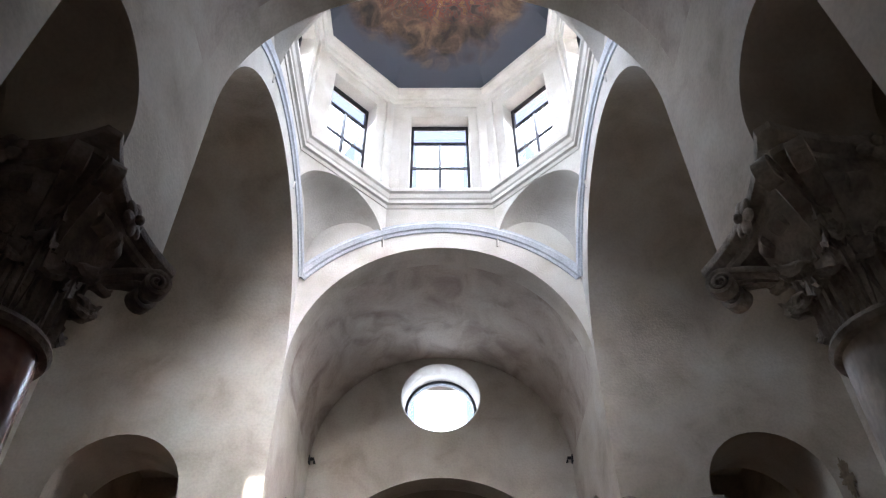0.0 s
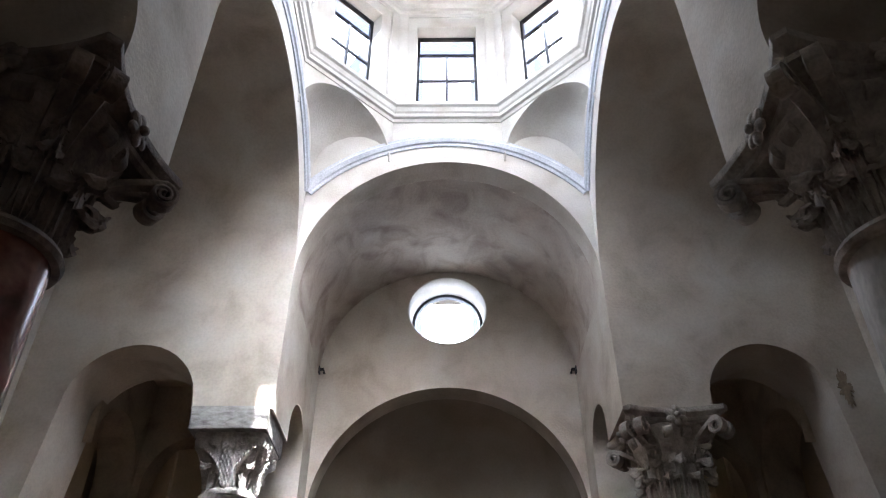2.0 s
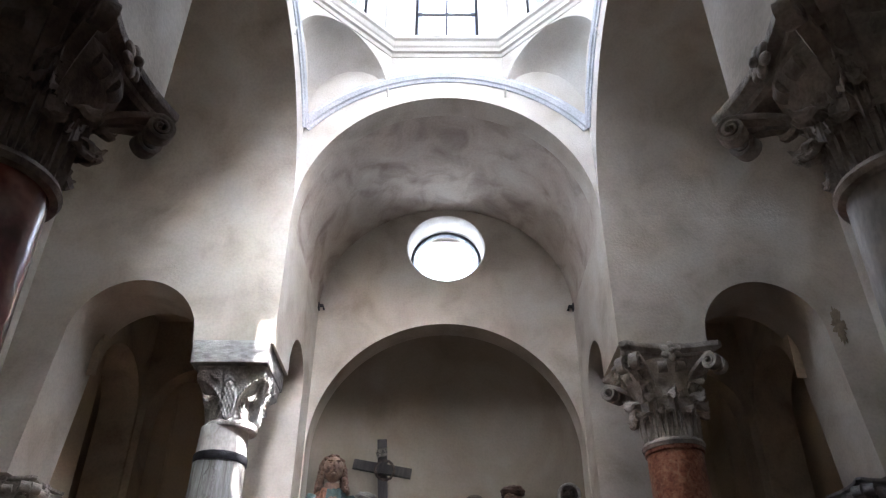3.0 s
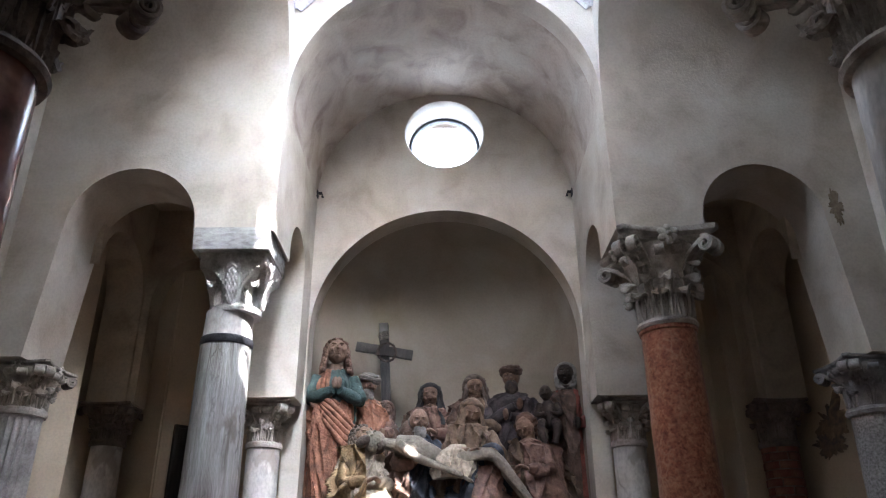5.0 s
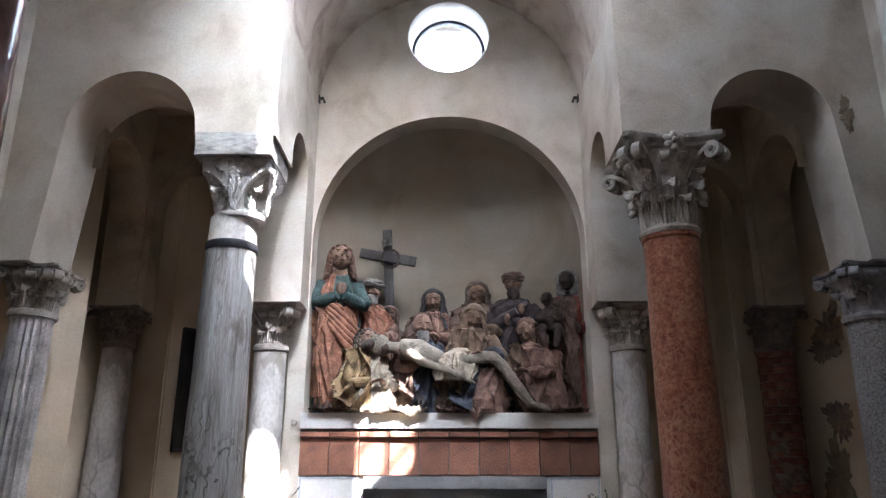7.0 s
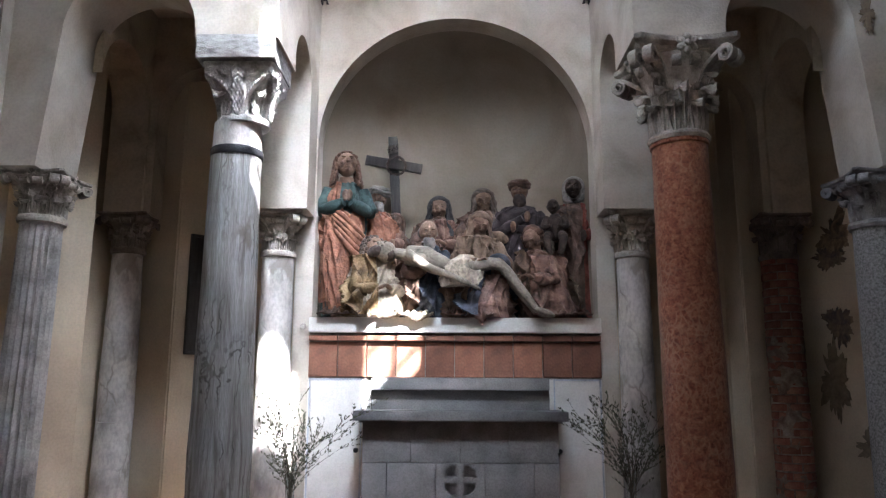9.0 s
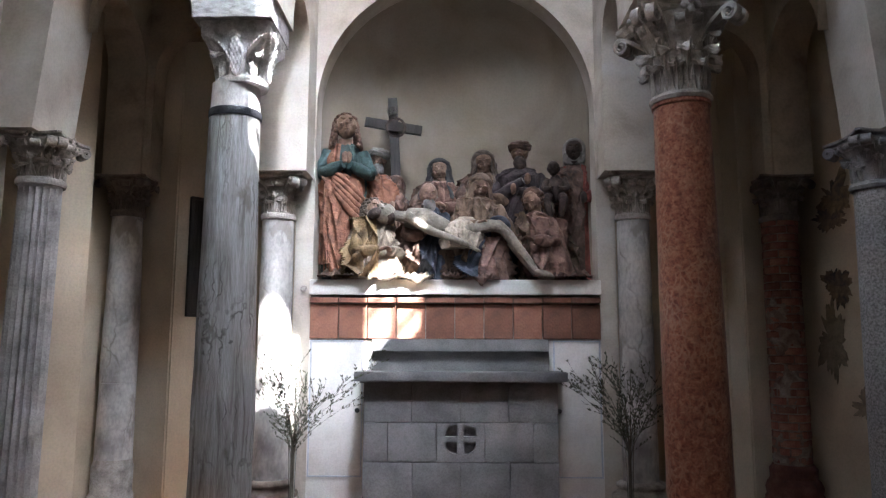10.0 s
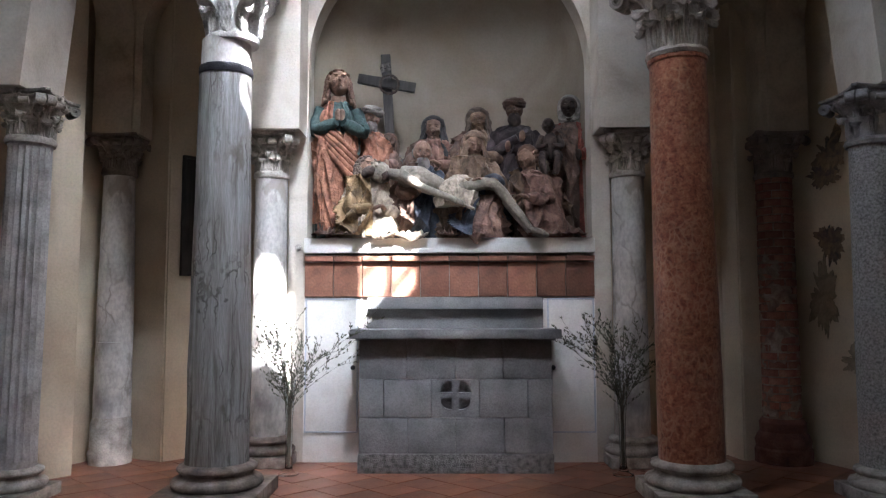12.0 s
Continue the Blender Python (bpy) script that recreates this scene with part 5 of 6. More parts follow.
def add_robe(bm, spine, widths, depths, mi, seed, folds=9, amp=0.16, twist=1.6, arc_=(0, 360), n=150, levels=60, swell=1.0, diag=0.0, mi2=None, split=None):
    """Cloth hung round a line of places: deep irregular folds that soften towards the shoulders."""
    rnd = random.Random(seed)
    m = len(spine)
    rings = []
    a0, a1 = radians(arc_[0]), radians(arc_[1])
    full = arc_[1] - arc_[0] >= 359
    # each fold is a ridge that starts at some angle, drifts round the body and dies out above or below
    ridges = []
    for k in range(folds * 4):
        ridges.append((rnd.uniform(0, 2 * math.pi), rnd.uniform(-1.0, 1.0) * twist * (1 if diag else 0.5), rnd.uniform(0.045, 0.13), rnd.uniform(0.35, 1.0) * rnd.choice((1, 1, -0.8)), rnd.uniform(-0.35, 0.6), rnd.uniform(0.55, 1.2)))
    for i in range(levels + 1):
        v = i / levels
        s = v * (m - 1)
        k = min(int(s), m - 2)
        t = smoothstep(0, 1, s - k)
        c = Vector(spine[k]).lerp(Vector(spine[k + 1]), s - k)
        w, d = widths[k] + (widths[k + 1] - widths[k]) * t, depths[k] + (depths[k + 1] - depths[k]) * t
        soft = 1.25 * amp * (1 - 0.5 * v)
        live = [(q0 + dr * (v - 0.5), wd, ht * math.sin(math.pi * min(1, max(0, (v - lo) / ln)))) for q0, dr, wd, ht, lo, ln in ridges if lo < v < lo + ln]
        ring = []
        for j in range(n if full else n + 1):
            a = a0 + (a1 - a0) * j / n
            f = 0.0
            for q0, wd, ht in live:
                gap = (a - q0 + math.pi) % (2 * math.pi) - math.pi
                if abs(gap) < 3.5 * wd:
                    f += ht * math.exp(-abs(gap) / (wd * 0.75))
            g = noise.noise(Vector((math.cos(a) * 1.7, math.sin(a) * 1.7, 3.5 * v + seed))) * 0.07
            fine = abs(noise.noise(Vector((math.cos(a) * 6, math.sin(a) * 6, 5 * v + seed)))) * 0.05
            q = swell * (1 + soft * (min(f, 1.3) - 0.25) + g * (1 - 0.5 * v) - fine)
            ring.append(bm.verts.new(c + Vector((w * q * math.cos(a), d * q * math.sin(a), 0))))
        rings.append(ring)
    cnt = len(rings[0])
    for i, (lo, hi) in enumerate(zip(rings, rings[1:])):
        for j in range(cnt if full else cnt - 1):
            a = a0 + (a1 - a0) * (j + 0.5) / n
            fc = bm.faces.new((lo[j], lo[(j + 1) % cnt], hi[(j + 1) % cnt], hi[j]))
            fc.material_index = mi2 if split and split(math.degrees(a) % 360, i / levels) else mi
    if full:
        bm.faces.new(rings[0][::-1]).material_index = mi
        bm.faces.new(rings[-1]).material_index = mi


def hand(bm, p, s, mi, d=(0, -0.3, 1)):
    d = Vector(d).normalized()
    add_ball(bm, Matrix.Translation(p) @ d.to_track_quat("Z", "Y").to_matrix().to_4x4() @ Matrix.Diagonal((0.55 * s, 0.34 * s, s, 1)), mi, 12, 9, 0.15, 60)


def statue(bm, mats, label, x, y, z, turn=0.0):
    ob = finish(bm, "statue", [P[k] for k in mats], None, "", 60)
    ob.matrix_world = pose(x, y, z, 0, 0, turn)
    return tagged(ob, label, "statue", "terracotta mourning group")


LEDGE = 2.06
V = Vector


def add_veil(bm, head, s, low, w, seed):
    """A cloth that falls from the crown over both shoulders and stays open before the face."""
    hx, hy, hz = head
    lx, ly, lz = low
    mid = ((hx + lx) / 2, (hy + ly) / 2 + 0.01, hz - s * 1.15)
    add_robe(bm, [(lx, ly, lz), mid, (hx, hy + 0.03, hz - 0.15 * s), (hx, hy + 0.03, hz + 0.75 * s), (hx, hy + 0.03, hz + 1.16 * s)],
             [w * 0.98, w * 0.62, s * 1.06, s * 0.86, s * 0.10], [w * 0.74, w * 0.48, s * 1.08, s * 0.92, s * 0.10], 3, seed + 90, 8, 0.22, arc_=(-58, 238), n=90, levels=34, diag=0.05)


def standing(x, y, h, mats, label, seed, style, beard=None, w=0.22, arms="pray", turn=0, nod=0.0, cloak=True, tilt=0.0, cloak_from=None, mantle=False):
    """mats: robe, cloak, skin, hair, beard colours."""
    bm = bmesh.new()
    s = h * 0.077
    sh = h * 0.80
    add_robe(bm, [(0, 0, 0), (0, 0, 0.3 * h), (0, 0, 0.55 * h), (0, 0, 0.72 * h), (0, 0.01, sh), (0, 0.01, sh + 0.05)], [w * 1.0, w * 0.98, w * 0.92, w * 0.98, w * 0.72, 0.05], [w * 0.75, w * 0.72, w * 0.62, w * 0.62, w * 0.45, 0.05], 0, seed, 9, 0.34, diag=0.015)
    if mantle:
        # cloth wound round the hips, its upper edge slanting up to the shoulder, with big swags across the front
        add_robe(bm, [(0, 0, 0.03 * h), (0, 0, 0.3 * h), (0.01, 0, 0.5 * h), (-0.005, 0, 0.60 * h), (-0.01, 0, 0.655 * h)], [w * 1.12, w * 1.14, w * 1.12, w * 1.08, w * 0.80], [w * 0.92, w * 0.94, w * 0.90, w * 0.84, w * 0.55], 1, seed + 50, 10, 0.36, twist=3.4, diag=0.05)
        add_robe(bm, [(-0.4 * w, 0.02, 0.1 * h), (-0.5 * w, 0.02, 0.45 * h), (-0.5 * w, 0.02, 0.70 * h), (-0.42 * w, 0.01, sh + 0.015)], [w * 0.72, w * 0.66, w * 0.62, w * 0.34], [w * 0.80, w * 0.78, w * 0.72, w * 0.50], 1, seed + 60, 8, 0.34, twist=1.2, n=90, levels=46)
        for q in range(5):
            add_tube(bm, [V((-w * 0.80, -w * 0.35, 0.655 * h - 0.035 * q)), V((-w * 0.25, -w * 0.86, 0.60 * h - 0.055 * q)), V((w * 0.45, -w * 0.82, 0.52 * h - 0.062 * q)), V((w * 0.98, -w * 0.25, 0.48 * h - 0.045 * q))], [0.018, 0.030, 0.034, 0.02], 1, 0.10, 12)
    elif cloak:
        lo, hi = (95, 330) if cloak_from is None else cloak_from
        add_robe(bm, [(0, 0, 0.04 * h), (0, 0, 0.3 * h), (0, 0, 0.55 * h), (0, 0.01, 0.74 * h), (0, 0.02, sh + 0.015)], [w * 1.24, w * 1.26, w * 1.18, w * 1.16, w * 0.80], [w * 1.0, w * 1.0, w * 0.92, w * 0.84, w * 0.55], 1, seed + 50, 9, 0.36, twist=3.2, arc_=(lo, hi), diag=0.05)
    add_tube(bm, [V((0, 0.01, sh - 0.03)), V((0, -0.005, h - 2.0 * s))], [s * 0.62, s * 0.55], 2)
    add_head(bm, Matrix.Translation((0, -0.02, h - s)) @ pose(0, 0, 0, nod, tilt, 0), s, 2, 3, style, 4 if beard else None)
    if style == "hood":
        add_veil(bm, (0, 0.0, h - s), s, (0, 0.01, sh - 0.16), w, seed)
    for sd in (-1, 1):
        top = V((sd * w * 0.82, 0.0, sh - 0.06))
        if arms == "pray":
            pts, hp = [top, V((sd * w * 1.12, -0.06, sh - 0.27)), V((sd * 0.03, -w * 0.98, sh - 0.22))], V((sd * 0.018, -w * 1.05, sh - 0.15))
        elif arms == "chest":
            pts, hp = [top, V((sd * w * 1.15, -0.07, sh - 0.28)), V((-sd * 0.03, -w * 0.85, sh - (0.14 if sd < 0 else 0.24)))], V((-sd * 0.07, -w * 0.86, sh - (0.12 if sd < 0 else 0.22)))
        else:
            pts, hp = [top, V((sd * w * 1.12, -0.04, sh - 0.28)), V((sd * w * 0.7, -w * 0.9, sh - 0.34))], V((sd * w * 0.55, -w * 1.0, sh - 0.34))
        add_tube(bm, pts, [0.062, 0.074, 0.045], 1 if cloak and sd < 0 and arms != "pray" else 0, 0.16, 20)
        hand(bm, hp, 0.058, 2)
    for sd in (-1, 1):
        add_ball(bm, Matrix.Translation((sd * w * 0.42, -w * 0.78, 0.03)) @ Matrix.Diagonal((0.04, 0.09, 0.035, 1)), 2, 12, 8)
    return statue(bm, mats, label, x, y, LEDGE, turn)


def crouching(x, y, h, mats, label, seed, style, beard=None, w=0.26, turn=0, lean=(0, -0.1), nod=15, roll=0.0, arms=True, base=0.0, cloak=True):
    """A kneeling or sitting figure under heavy cloth."""
    bm = bmesh.new()
    s = 0.118
    lx, ly = lean
    sh = h - 2.25 * s
    add_robe(bm, [(0, 0, 0), (0, -0.02, 0.18 * h), (lx * 0.2, ly * 0.2, 0.42 * h), (lx * 0.6, ly * 0.6, 0.66 * h), (lx, ly, sh), (lx, ly, sh + 0.06)], [w * 1.25, w * 1.18, w * 0.95, w * 0.82, w * 0.6, 0.05], [w * 1.1, w * 1.0, w * 0.75, w * 0.62, w * 0.45, 0.05], 0, seed, 9, 0.40, diag=0.04, twist=2.6)
    if cloak:
        add_robe(bm, [(0, 0, 0.02), (0, 0, 0.22 * h), (lx * 0.3, ly * 0.3, 0.5 * h), (lx * 0.8, ly * 0.8, 0.75 * h), (lx, ly + 0.01, sh + 0.02)], [w * 1.46, w * 1.4, w * 1.14, w * 0.98, w * 0.70], [w * 1.3, w * 1.22, w * 0.98, w * 0.82, w * 0.54], 1, seed + 30, 8, 0.42, arc_=(20, 250), diag=0.06, twist=3)
    add_tube(bm, [V((lx, ly, sh)), V((lx * 1.05, ly * 1.1, sh + 0.13))], [s * 0.6, s * 0.52], 2)
    add_head(bm, Matrix.Translation((lx * 1.1, ly * 1.25, h - s)) @ pose(0, 0, 0, nod, roll, 0), s, 2, 3, style, 4 if beard else None)
    if style == "hood":
        add_veil(bm, (lx * 1.1, ly * 1.2, h - s), s, (lx, ly + 0.02, sh - 0.16), w, seed)
    if arms:
        for sd in (-1, 1):
            add_tube(bm, [V((lx + sd * w * 0.66, ly, sh - 0.06)), V((lx + sd * w * 0.95, ly - 0.1, sh - 0.26)), V((lx * 0.8 + sd * 0.06, ly - w * 1.0, sh - 0.26))], [0.06, 0.070, 0.042], 1 if cloak and sd < 0 else 0, 0.26, 20)
            hand(bm, V((lx * 0.8 + sd * 0.03, ly - w * 1.08, sh - 0.25)), 0.055, 2, (sd * -0.6, -0.4, 0.3))
    return statue(bm, mats, label, x, y, LEDGE + base, turn)


standing(-1.09, 7.24, 1.69, ("green", "orange", "flesh", "redhair"), "praying standing figure in an orange mantle over green", 1, "curls", w=0.20, arms="pray", nod=-14, turn=12, mantle=True)
standing(-0.79, 7.50, 1.39, ("rose", "orange", "flesh", "grey", "grey"), "standing turbaned figure with grey beard and red robe", 2, "turban", True, w=0.19, arms="low", turn=18, nod=10, tilt=8)
standing(-0.61, 7.55, 1.13, ("grey", "brown", "brown", "brown"), "small hooded figure behind the cross foot", 3, "hood", w=0.15, arms="low", nod=10)
crouching(-0.16, 7.50, 1.28, ("rose", "brown", "flesh", "black"), "seated figure in a black veil and brown cloak", 4, "hood", w=0.24, lean=(0.0, -0.05), nod=10)
crouching(-0.27, 7.22, 0.97, ("navy", "brown", "flesh", "grey", "grey"), "crouching bald figure with a long grey beard", 5, "bald", True, w=0.21, lean=(0.0, -0.05), nod=10, turn=10)
crouching(0.29, 7.52, 1.37, ("tan", "brown", "flesh", "dun"), "hooded figure in tan cloth bending down", 6, "hood", w=0.24, lean=(0.0, -0.05), nod=16, roll=-8)
crouching(0.19, 7.22, 1.05, ("tan", "tan", "flesh", "tan"), "seated grieving figure in a tan mantle", 7, "hood", w=0.25, lean=(0.04, -0.06), nod=26, turn=8, roll=8)
standing(0.66, 7.42, 1.44, ("purple", "purple", "flesh", "brown", "hair"), "standing bearded figure with turban and dark robe", 8, "turban", True, w=0.215, arms="chest", turn=-4)
crouching(0.92, 7.18, 0.91, ("rose", "tan", "flesh", "redhair"), "kneeling figure with long loose hair bowed low", 9, "long", w=0.23, lean=(-0.13, -0.05), nod=30, turn=-30, roll=-10)
standing(1.215, 7.42, 1.48, ("red", "brown", "hair", "grey"), "veiled standing figure in brown and red cloth", 10, "hood", w=0.175, arms="low", turn=-14, cloak_from=(60, 300))
crouching(-0.74, 7.12, 0.80, ("cream", "ochre", "flesh", "dun"), "kneeling figure in cream and ochre cloth", 11, "curls", w=0.23, lean=(-0.04, 0.0), nod=-15, turn=30)
crouching(0.30, 7.06, 0.62, ("rose", "navy", "flesh", "navy"), "fainting figure sunk under the others", 12, "hood", w=0.20, lean=(0.10, 0.02), nod=20, roll=35, arms=False)

# child on the veiled figure's arm
bm = bmesh.new()
add_ball(bm, Matrix.Translation((0, 0, 0.14)) @ Matrix.Diagonal((0.085, 0.07, 0.14, 1)), 0, 18, 12, 0.08)
add_head(bm, Matrix.Translation((-0.02, -0.01, 0.345)), 0.078, 0, 1, "bald")
for sd in (-1, 1):
    add_tube(bm, [V((sd * 0.06, -0.02, 0.05)), V((sd * 0.08, -0.13, 0.0)), V((sd * 0.05, -0.13, -0.16))], [0.05, 0.042, 0.028], 0)
    add_tube(bm, [V((sd * 0.08, 0, 0.23)), V((sd * 0.11, -0.06, 0.13)), V((sd * 0.03, -0.12, 0.12))], [0.035, 0.03, 0.022], 0)
statue(bm, ("hair", "black"), "small dark child figure carried on an arm", 1.00, 7.28, 2.86, -10)

# reclining figure across the group
bm = bmesh.new()
add_tube(bm, [V((-0.36, 0, 0.60)), V((-0.18, -0.02, 0.56)), V((0.05, -0.02, 0.47)), V((0.22, 0, 0.46))], [0.09, 0.122, 0.082, 0.092], 0, 0.05, 24, 0.8)
for dy, dz in ((0.07, 0.0), (-0.07, -0.02)):
    add_tube(bm, [V((0.20, dy, 0.46)), V((0.50, dy - 0.02, 0.52 + dz)), V((0.68, dy - 0.06, 0.30)), V((0.86, dy - 0.10, 0.05))], [0.074, 0.054, 0.046, 0.028], 0, 0.05, 18)
    add_ball(bm, Matrix.Translation((0.92, dy - 0.12, 0.04)) @ pose(0, 0, 0, 0, 20, 0) @ Matrix.Diagonal((0.10, 0.04, 0.035, 1)), 0)
add_tube(bm, [V((-0.34, -0.10, 0.60)), V((-0.16, -0.14, 0.47)), V((0.08, -0.18, 0.37)), V((0.24, -0.19, 0.30))], [0.048, 0.04, 0.03, 0.022], 0, 0.02)
hand(bm, V((0.29, -0.20, 0.27)), 0.055, 0, (0.9, 0, -0.4))
add_tube(bm, [V((-0.36, 0.0, 0.60)), V((-0.48, 0, 0.62))], [0.06, 0.05], 0)
add_head(bm, Matrix.Translation((-0.56, -0.01, 0.63)) @ pose(0, 0, 0, -55, 0, -50), 0.112, 0, 1, "bald", 1)
add_robe(bm, [(0.20, 0, 0.30), (0.20, 0, 0.42), (0.20, 0, 0.52), (0.2, 0, 0.60)], [0.20, 0.19, 0.17, 0.08], [0.17, 0.16, 0.14, 0.06], 2, 70, 9, 0.25, levels=16)
statue(bm, ("pale", "hair", "cream"), "pale reclining figure laid across the mourners", -0.10, 7.00, LEDGE)

# cloth that spills over the ledge
def drape(name, x0, x1, mats, seed, label, low):
    bm = bmesh.new()
    n, m = 40, 22
    rows = []
    for j in range(m + 1):
        v = j / m
        row = []
        for i in range(n + 1):
            u = i / n
            x = x0 + (x1 - x0) * u
            fold = 0.022 * math.sin(u * 17 + seed + 3 * v) + 0.014 * math.sin(u * 39 + 2 * seed)
            edge = math.sin(math.pi * u) ** 0.5
            if v < 0.6:
                p = V((x, 7.20 - 0.31 * v / 0.6, 0.16 * (1 - v / 0.6) ** 1.5 * edge + 0.022 + abs(fold) * 1.3))
            else:
                q = (v - 0.6) / 0.4
                p = V((x + fold * 0.5, 6.885 - 0.012 - abs(fold) * 0.9 * q - 0.02 * math.sin(math.pi * q), 0.03 + abs(fold) * (1 - q) - low * q * edge * (0.6 + 0.4 * math.sin(u * 9 + seed))))
            row.append(bm.verts.new(p))
        rows.append(row)
    fs = []
    for lo, hi in zip(rows, rows[1:]):
        for i in range(n):
            fs.append(bm.faces.new((lo[i], lo[i + 1], hi[i + 1], hi[i])))
    bmesh.ops.solidify(bm, geom=fs, thickness=0.014)
    ob = finish(bm, name, [P[k] for k in mats], None, "", 70)
    ob.matrix_world = pose(0, 0, LEDGE)
    return tagged(ob, label, "sculpted cloth", "terracotta mourning group")


drape("sculpted_cloth", -0.72, -0.20, ("cream",), 1, "cream sculpted cloth hanging over the ledge", 0.09)
drape("sculpted_cloth", -0.10, 0.10, ("rose",), 2, "rose sculpted cloth at the ledge edge", 0.03)
drape("sculpted_cloth", 0.12, 0.36, ("rose",), 3, "rose brown sculpted cloth over the ledge edge", 0.10)
drape("sculpted_cloth", 0.72, 1.28, ("rose",), 4, "rumpled rose brown sculpted cloth", 0.02)
drape("sculpted_cloth", -1.28, -0.86, ("brown",), 5, "brown sculpted ground under bare feet", 0.01)

# cross with its title scroll and a ring of thorns
cross = thing("cross", pose(-0.55, 7.62, LEDGE, 0, -3.2, 0), "black wooden cross leaning behind the mourners", "cross")
part("upright", wear(box(-0.048, 0.048, -0.035, 0.035, 0.0, 1.99, 0.006), 0.003, 9), M_BLACKWOOD, cross)
arm = part("crossbar", wear(box(-0.30, 0.30, -0.055, -0.005, -0.05, 0.05, 0.006), 0.003, 9), M_BLACKWOOD, cross)
arm.matrix_basis = pose(0.0, -0.032, 1.67, 0, 13, 0)
bm = bmesh.new()
rows = []
for i in range(13):
    u = i / 12
    rows.append([bm.verts.new((-0.055 + 0.11 * u, -0.055 - 0.014 * math.sin(u * 6.28), z + 0.035 * u)) for z in (1.78, 1.87)])
fs = [bm.faces.new((a[0], b[0], b[1], a[1])) for a, b in zip(rows, rows[1:])]
bmesh.ops.solidify(bm, geom=fs, thickness=0.006)
title = part("title_scroll", bm, P["grey"], cross, "curled pale title scroll")
text = bpy.data.curves.new("lettering", "FONT")
text.body, text.size, text.extrude, text.align_x = "INRI", 0.062, 0.002, "CENTER"
tmp = new("tmp", text)
letters = bpy.data.meshes.new_from_object(tmp)
bpy.data.objects.remove(tmp)
letters.materials.clear()
letters.materials.append(M_BLACKWOOD)
lt = new("lettering", letters)
lt.parent = cross
lt.matrix_basis = pose(0.0, -0.075, 1.815, 90, -17, 0)
lt["label"] = "dark painted letters"
bm = bmesh.new()
for k in range(3):
    rows = []
    for i in range(30):
        a = 2 * math.pi * i / 30
        r = 0.095 + 0.008 * math.sin(5 * a + 2 * k)
        c = V((r * math.cos(a), 0.012 * math.sin(4 * a + 2.1 * k), r * math.sin(a)))
        rows.append((c, V((math.cos(a), 0, math.sin(a))), V((0, 1, 0))))
    add_sweep(bm, rows, [(0.006 * math.cos(q), 0.006 * math.sin(q)) for q in (0, 1.25, 2.5, 3.75, 5)], True)
for i in range(22):
    a = 2 * math.pi * i / 22
    bmesh.ops.create_cone(bm, cap_ends=True, segments=5, radius1=0.005, radius2=0.0005, depth=0.04, matrix=pose(0.095 * math.cos(a), -0.005, 0.095 * math.sin(a), 40 * math.sin(i * 7), 90 - math.degrees(a) + 30 * math.cos(i * 5), 0))
th = part("thorn_ring", bm, P["hair"], cross, "twisted ring of thorns")
th.matrix_basis = pose(0.03, -0.115, 1.64, 8, 0, 0)

# ---------------------------------------------------------------- wall painting remains
def fragment(m, w, h, mats, seed, label, step=0.0):
    """An island of old painted plaster with a ragged edge, a little proud of the wall."""
    rnd = random.Random(seed)
    bm = bmesh.new()
    n = 120
    def ring(k, y):
        out = []
        for i in range(n):
            a = 2 * math.pi * i / n
            r = k * (0.78 + 0.42 * noise.noise(V((math.cos(a) * 1.2, math.sin(a) * 1.2, seed * 3.7))) + 0.42 * noise.noise(V((math.cos(a) * 4, math.sin(a) * 4, seed))) + 0.20 * noise.noise(V((math.cos(a) * 12, math.sin(a) * 12, seed))))
            out.append(bm.verts.new((w * r * math.cos(a), y, h * r * math.sin(a))))
        return out
    rings = [ring(1.0, 0.01), ring(0.985, -0.006), ring(0.6, -0.009), ring(0.25, -0.009)]
    for lo, hi in zip(rings, rings[1:]):
        for i in range(n):
            bm.faces.new((lo[i], lo[(i + 1) % n], hi[(i + 1) % n], hi[i]))
    bm.faces.new(rings[-1])
    ob = finish(bm, "fresco_fragment", mats)
    ob.matrix_world = m
    return tagged(ob, label, "wall painting", "fresco remains")


M_FR1 = material("faded_fresco_paint", (0.22, 0.15, 0.10), (0.05, 0.06, 0.055), (0.42, 0.30, 0.19), 9, 40, 0.85, 0.2, warp=1.2)
M_FR2 = material("bare_brown_render", (0.30, 0.24, 0.17), (0.18, 0.14, 0.10), (0.38, 0.31, 0.22), 8, 40, 0.9, 0.4)
M_FR3 = material("dark_red_blue_fresco", (0.19, 0.135, 0.10), (0.05, 0.055, 0.07), (0.34, 0.24, 0.16), 10, 40, 0.85, 0.2, warp=1.0)
ang = math.degrees(math.atan2(5.80 - 7.26, 3.80 - 3.30))


def on_right(t, z):
    return pose(3.30 + 0.50 * t, 7.26 - 1.46 * t, z, 0, 0, ang)


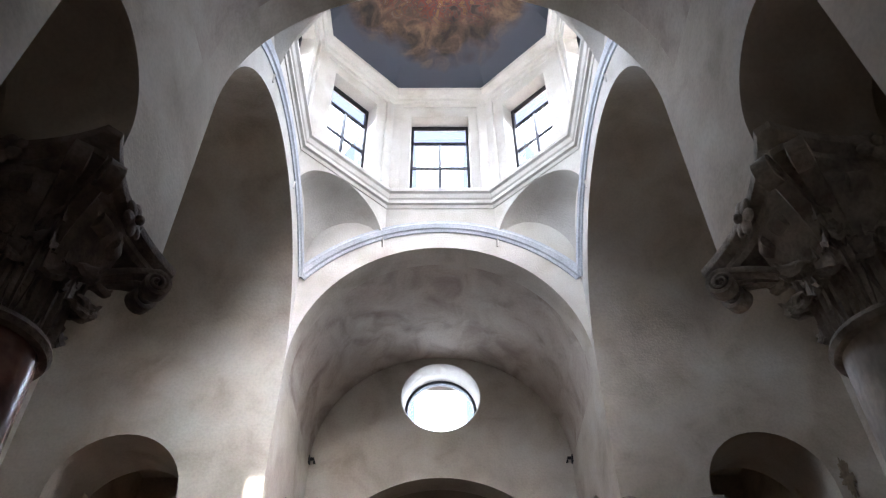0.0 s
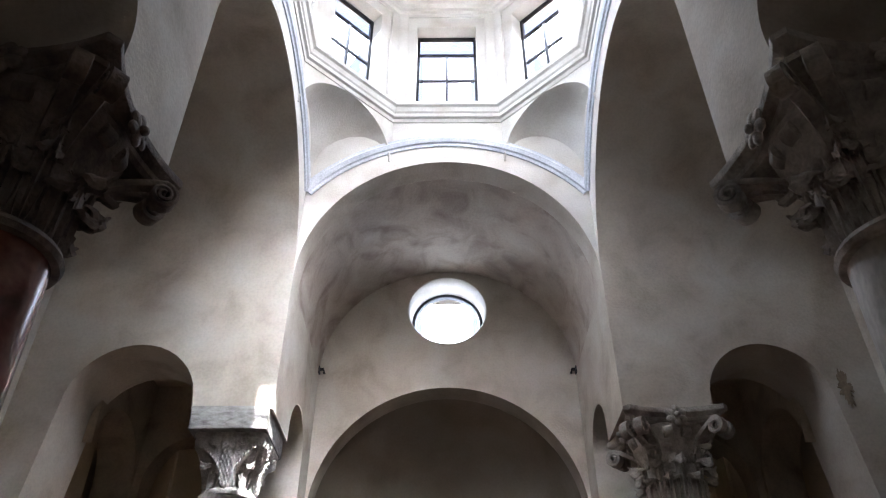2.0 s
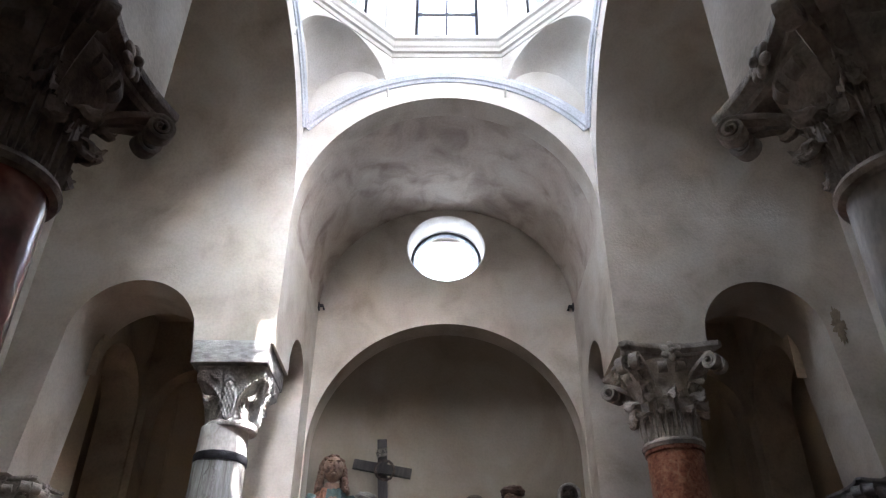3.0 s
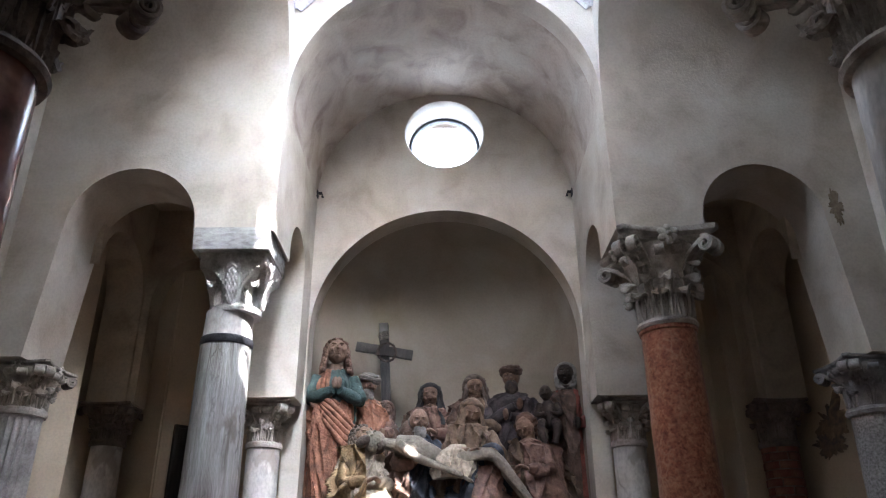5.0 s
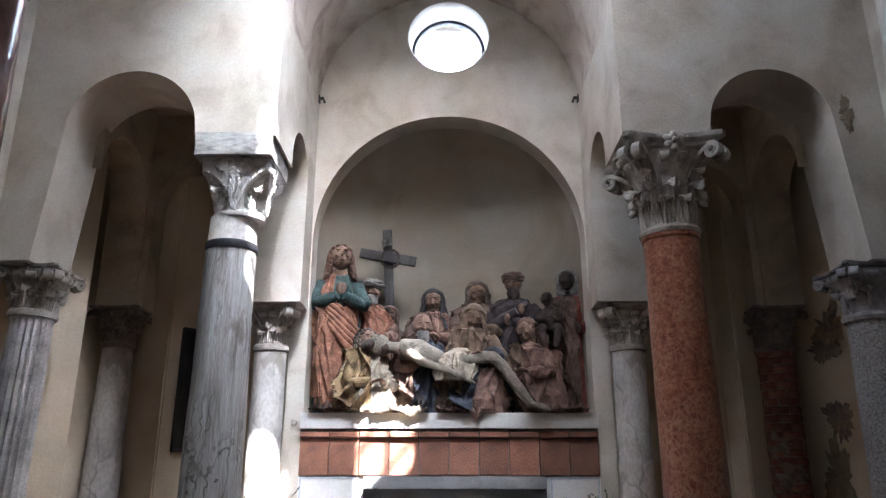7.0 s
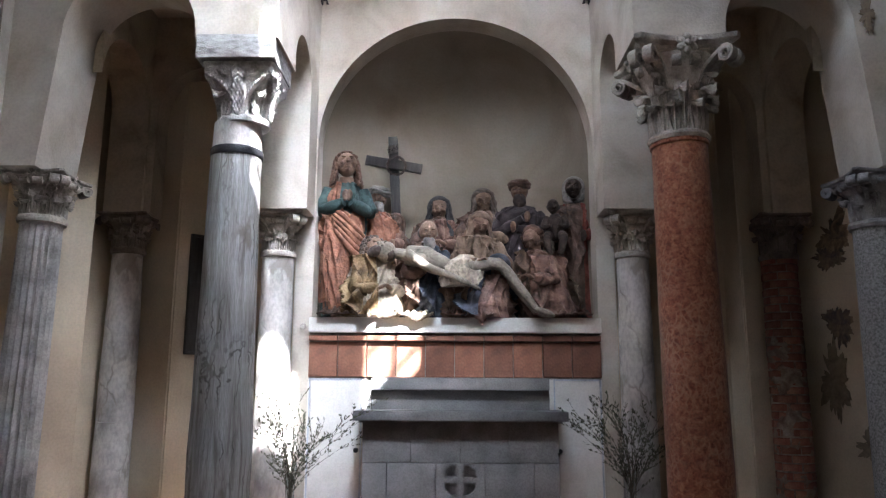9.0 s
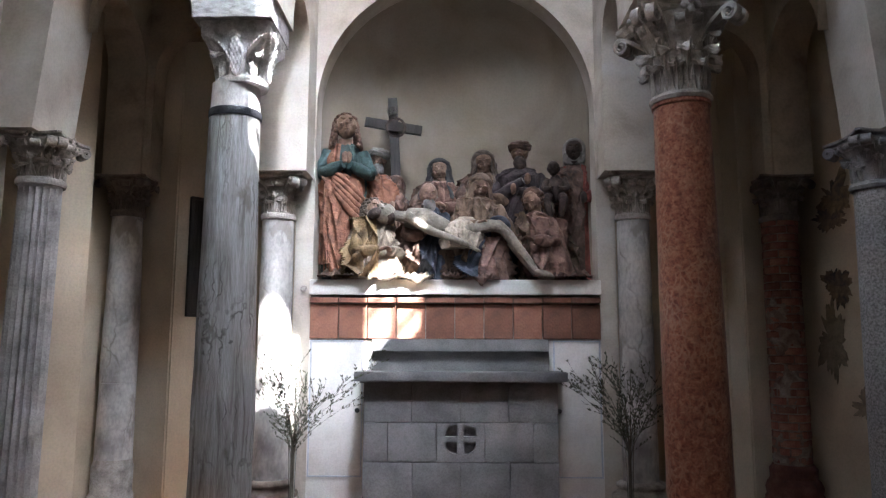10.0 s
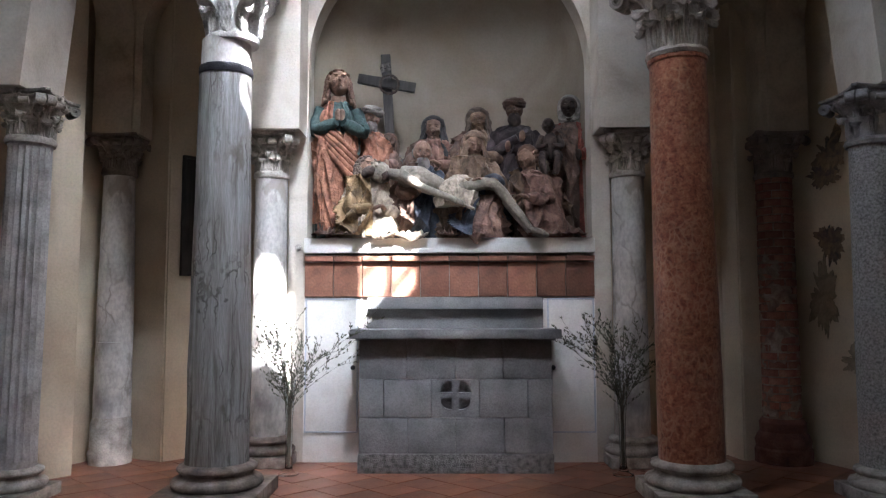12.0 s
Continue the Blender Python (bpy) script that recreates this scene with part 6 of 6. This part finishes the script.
fragment(on_right(0.34, 2.78), 0.21, 0.26, M_FR1, 1, "faded fresco fragment with green and ochre shapes")
fragment(on_right(0.29, 2.62), 0.20, 0.16, M_FR3, 2, "dark ragged fresco fragment")
fragment(on_right(0.32, 2.0), 0.18, 0.24, M_FR3, 3, "dark blue and red fresco fragment")
fragment(on_right(0.26, 1.5), 0.17, 0.36, M_FR2, 4, "bare brown patch where plaster has fallen")
fragment(on_right(0.48, 0.95), 0.22, 0.15, M_FR2, 5, "low brown patch of fallen plaster")
# a patch of older wall on the right arm, and dark spots under the bay vaults
fragment(pose(3.12, Y2 - 0.004, 4.22), 0.075, 0.16, M_FR2, 6, "grey patch of exposed older plaster")

# ---------------------------------------------------------------- floor
structure("floor", box(-5, 5, -4, 9, -0.3, -0.014), M_MORTAR, "worn terracotta floor with pale joints", "floor")
floor = bpy.data.objects["floor"]
T = 0.30
tb = box(-T / 2 + 0.003, T / 2 - 0.003, -T / 2 + 0.003, T / 2 - 0.003, -0.014, 0.0, 0.002)
ft = finish(tb, "tile", M_FLOOR)
ft_mesh = ft.data
bpy.data.objects.remove(ft)
rest = bmesh.new()
rnd = random.Random(9)
for i in range(-24, 25):
    for j in range(-10, 40):
        x, y = (i - j) * T * 0.7071, (i + j) * T * 0.7071
        if not (-4.2 < x < 4.2 and -2.9 < y < 8.3):
            continue
        if 5.15 < y < 7.3 and abs(x) < 3.5:
            place_part("tile", ft_mesh, floor, pose(x, y, rnd.uniform(-0.0015, 0.001), rnd.uniform(-0.2, 0.2), rnd.uniform(-0.2, 0.2), 45))
        else:
            c = V((x, y, 0))
            q = T * 0.7071 - 0.004
            vs = [rest.verts.new(c + V(d) * q) for d in ((1, 0, 0), (0, 1, 0), (-1, 0, 0), (0, -1, 0))]
            lo = [rest.verts.new(v.co - V((0, 0, 0.0135))) for v in vs]
            rest.faces.new(vs)
            for k in range(4):
                rest.faces.new((vs[k], lo[k], lo[(k + 1) % 4], vs[(k + 1) % 4]))
tagged(finish(rest, "floor_tiles", M_FLOOR, floor), kind="stuff")
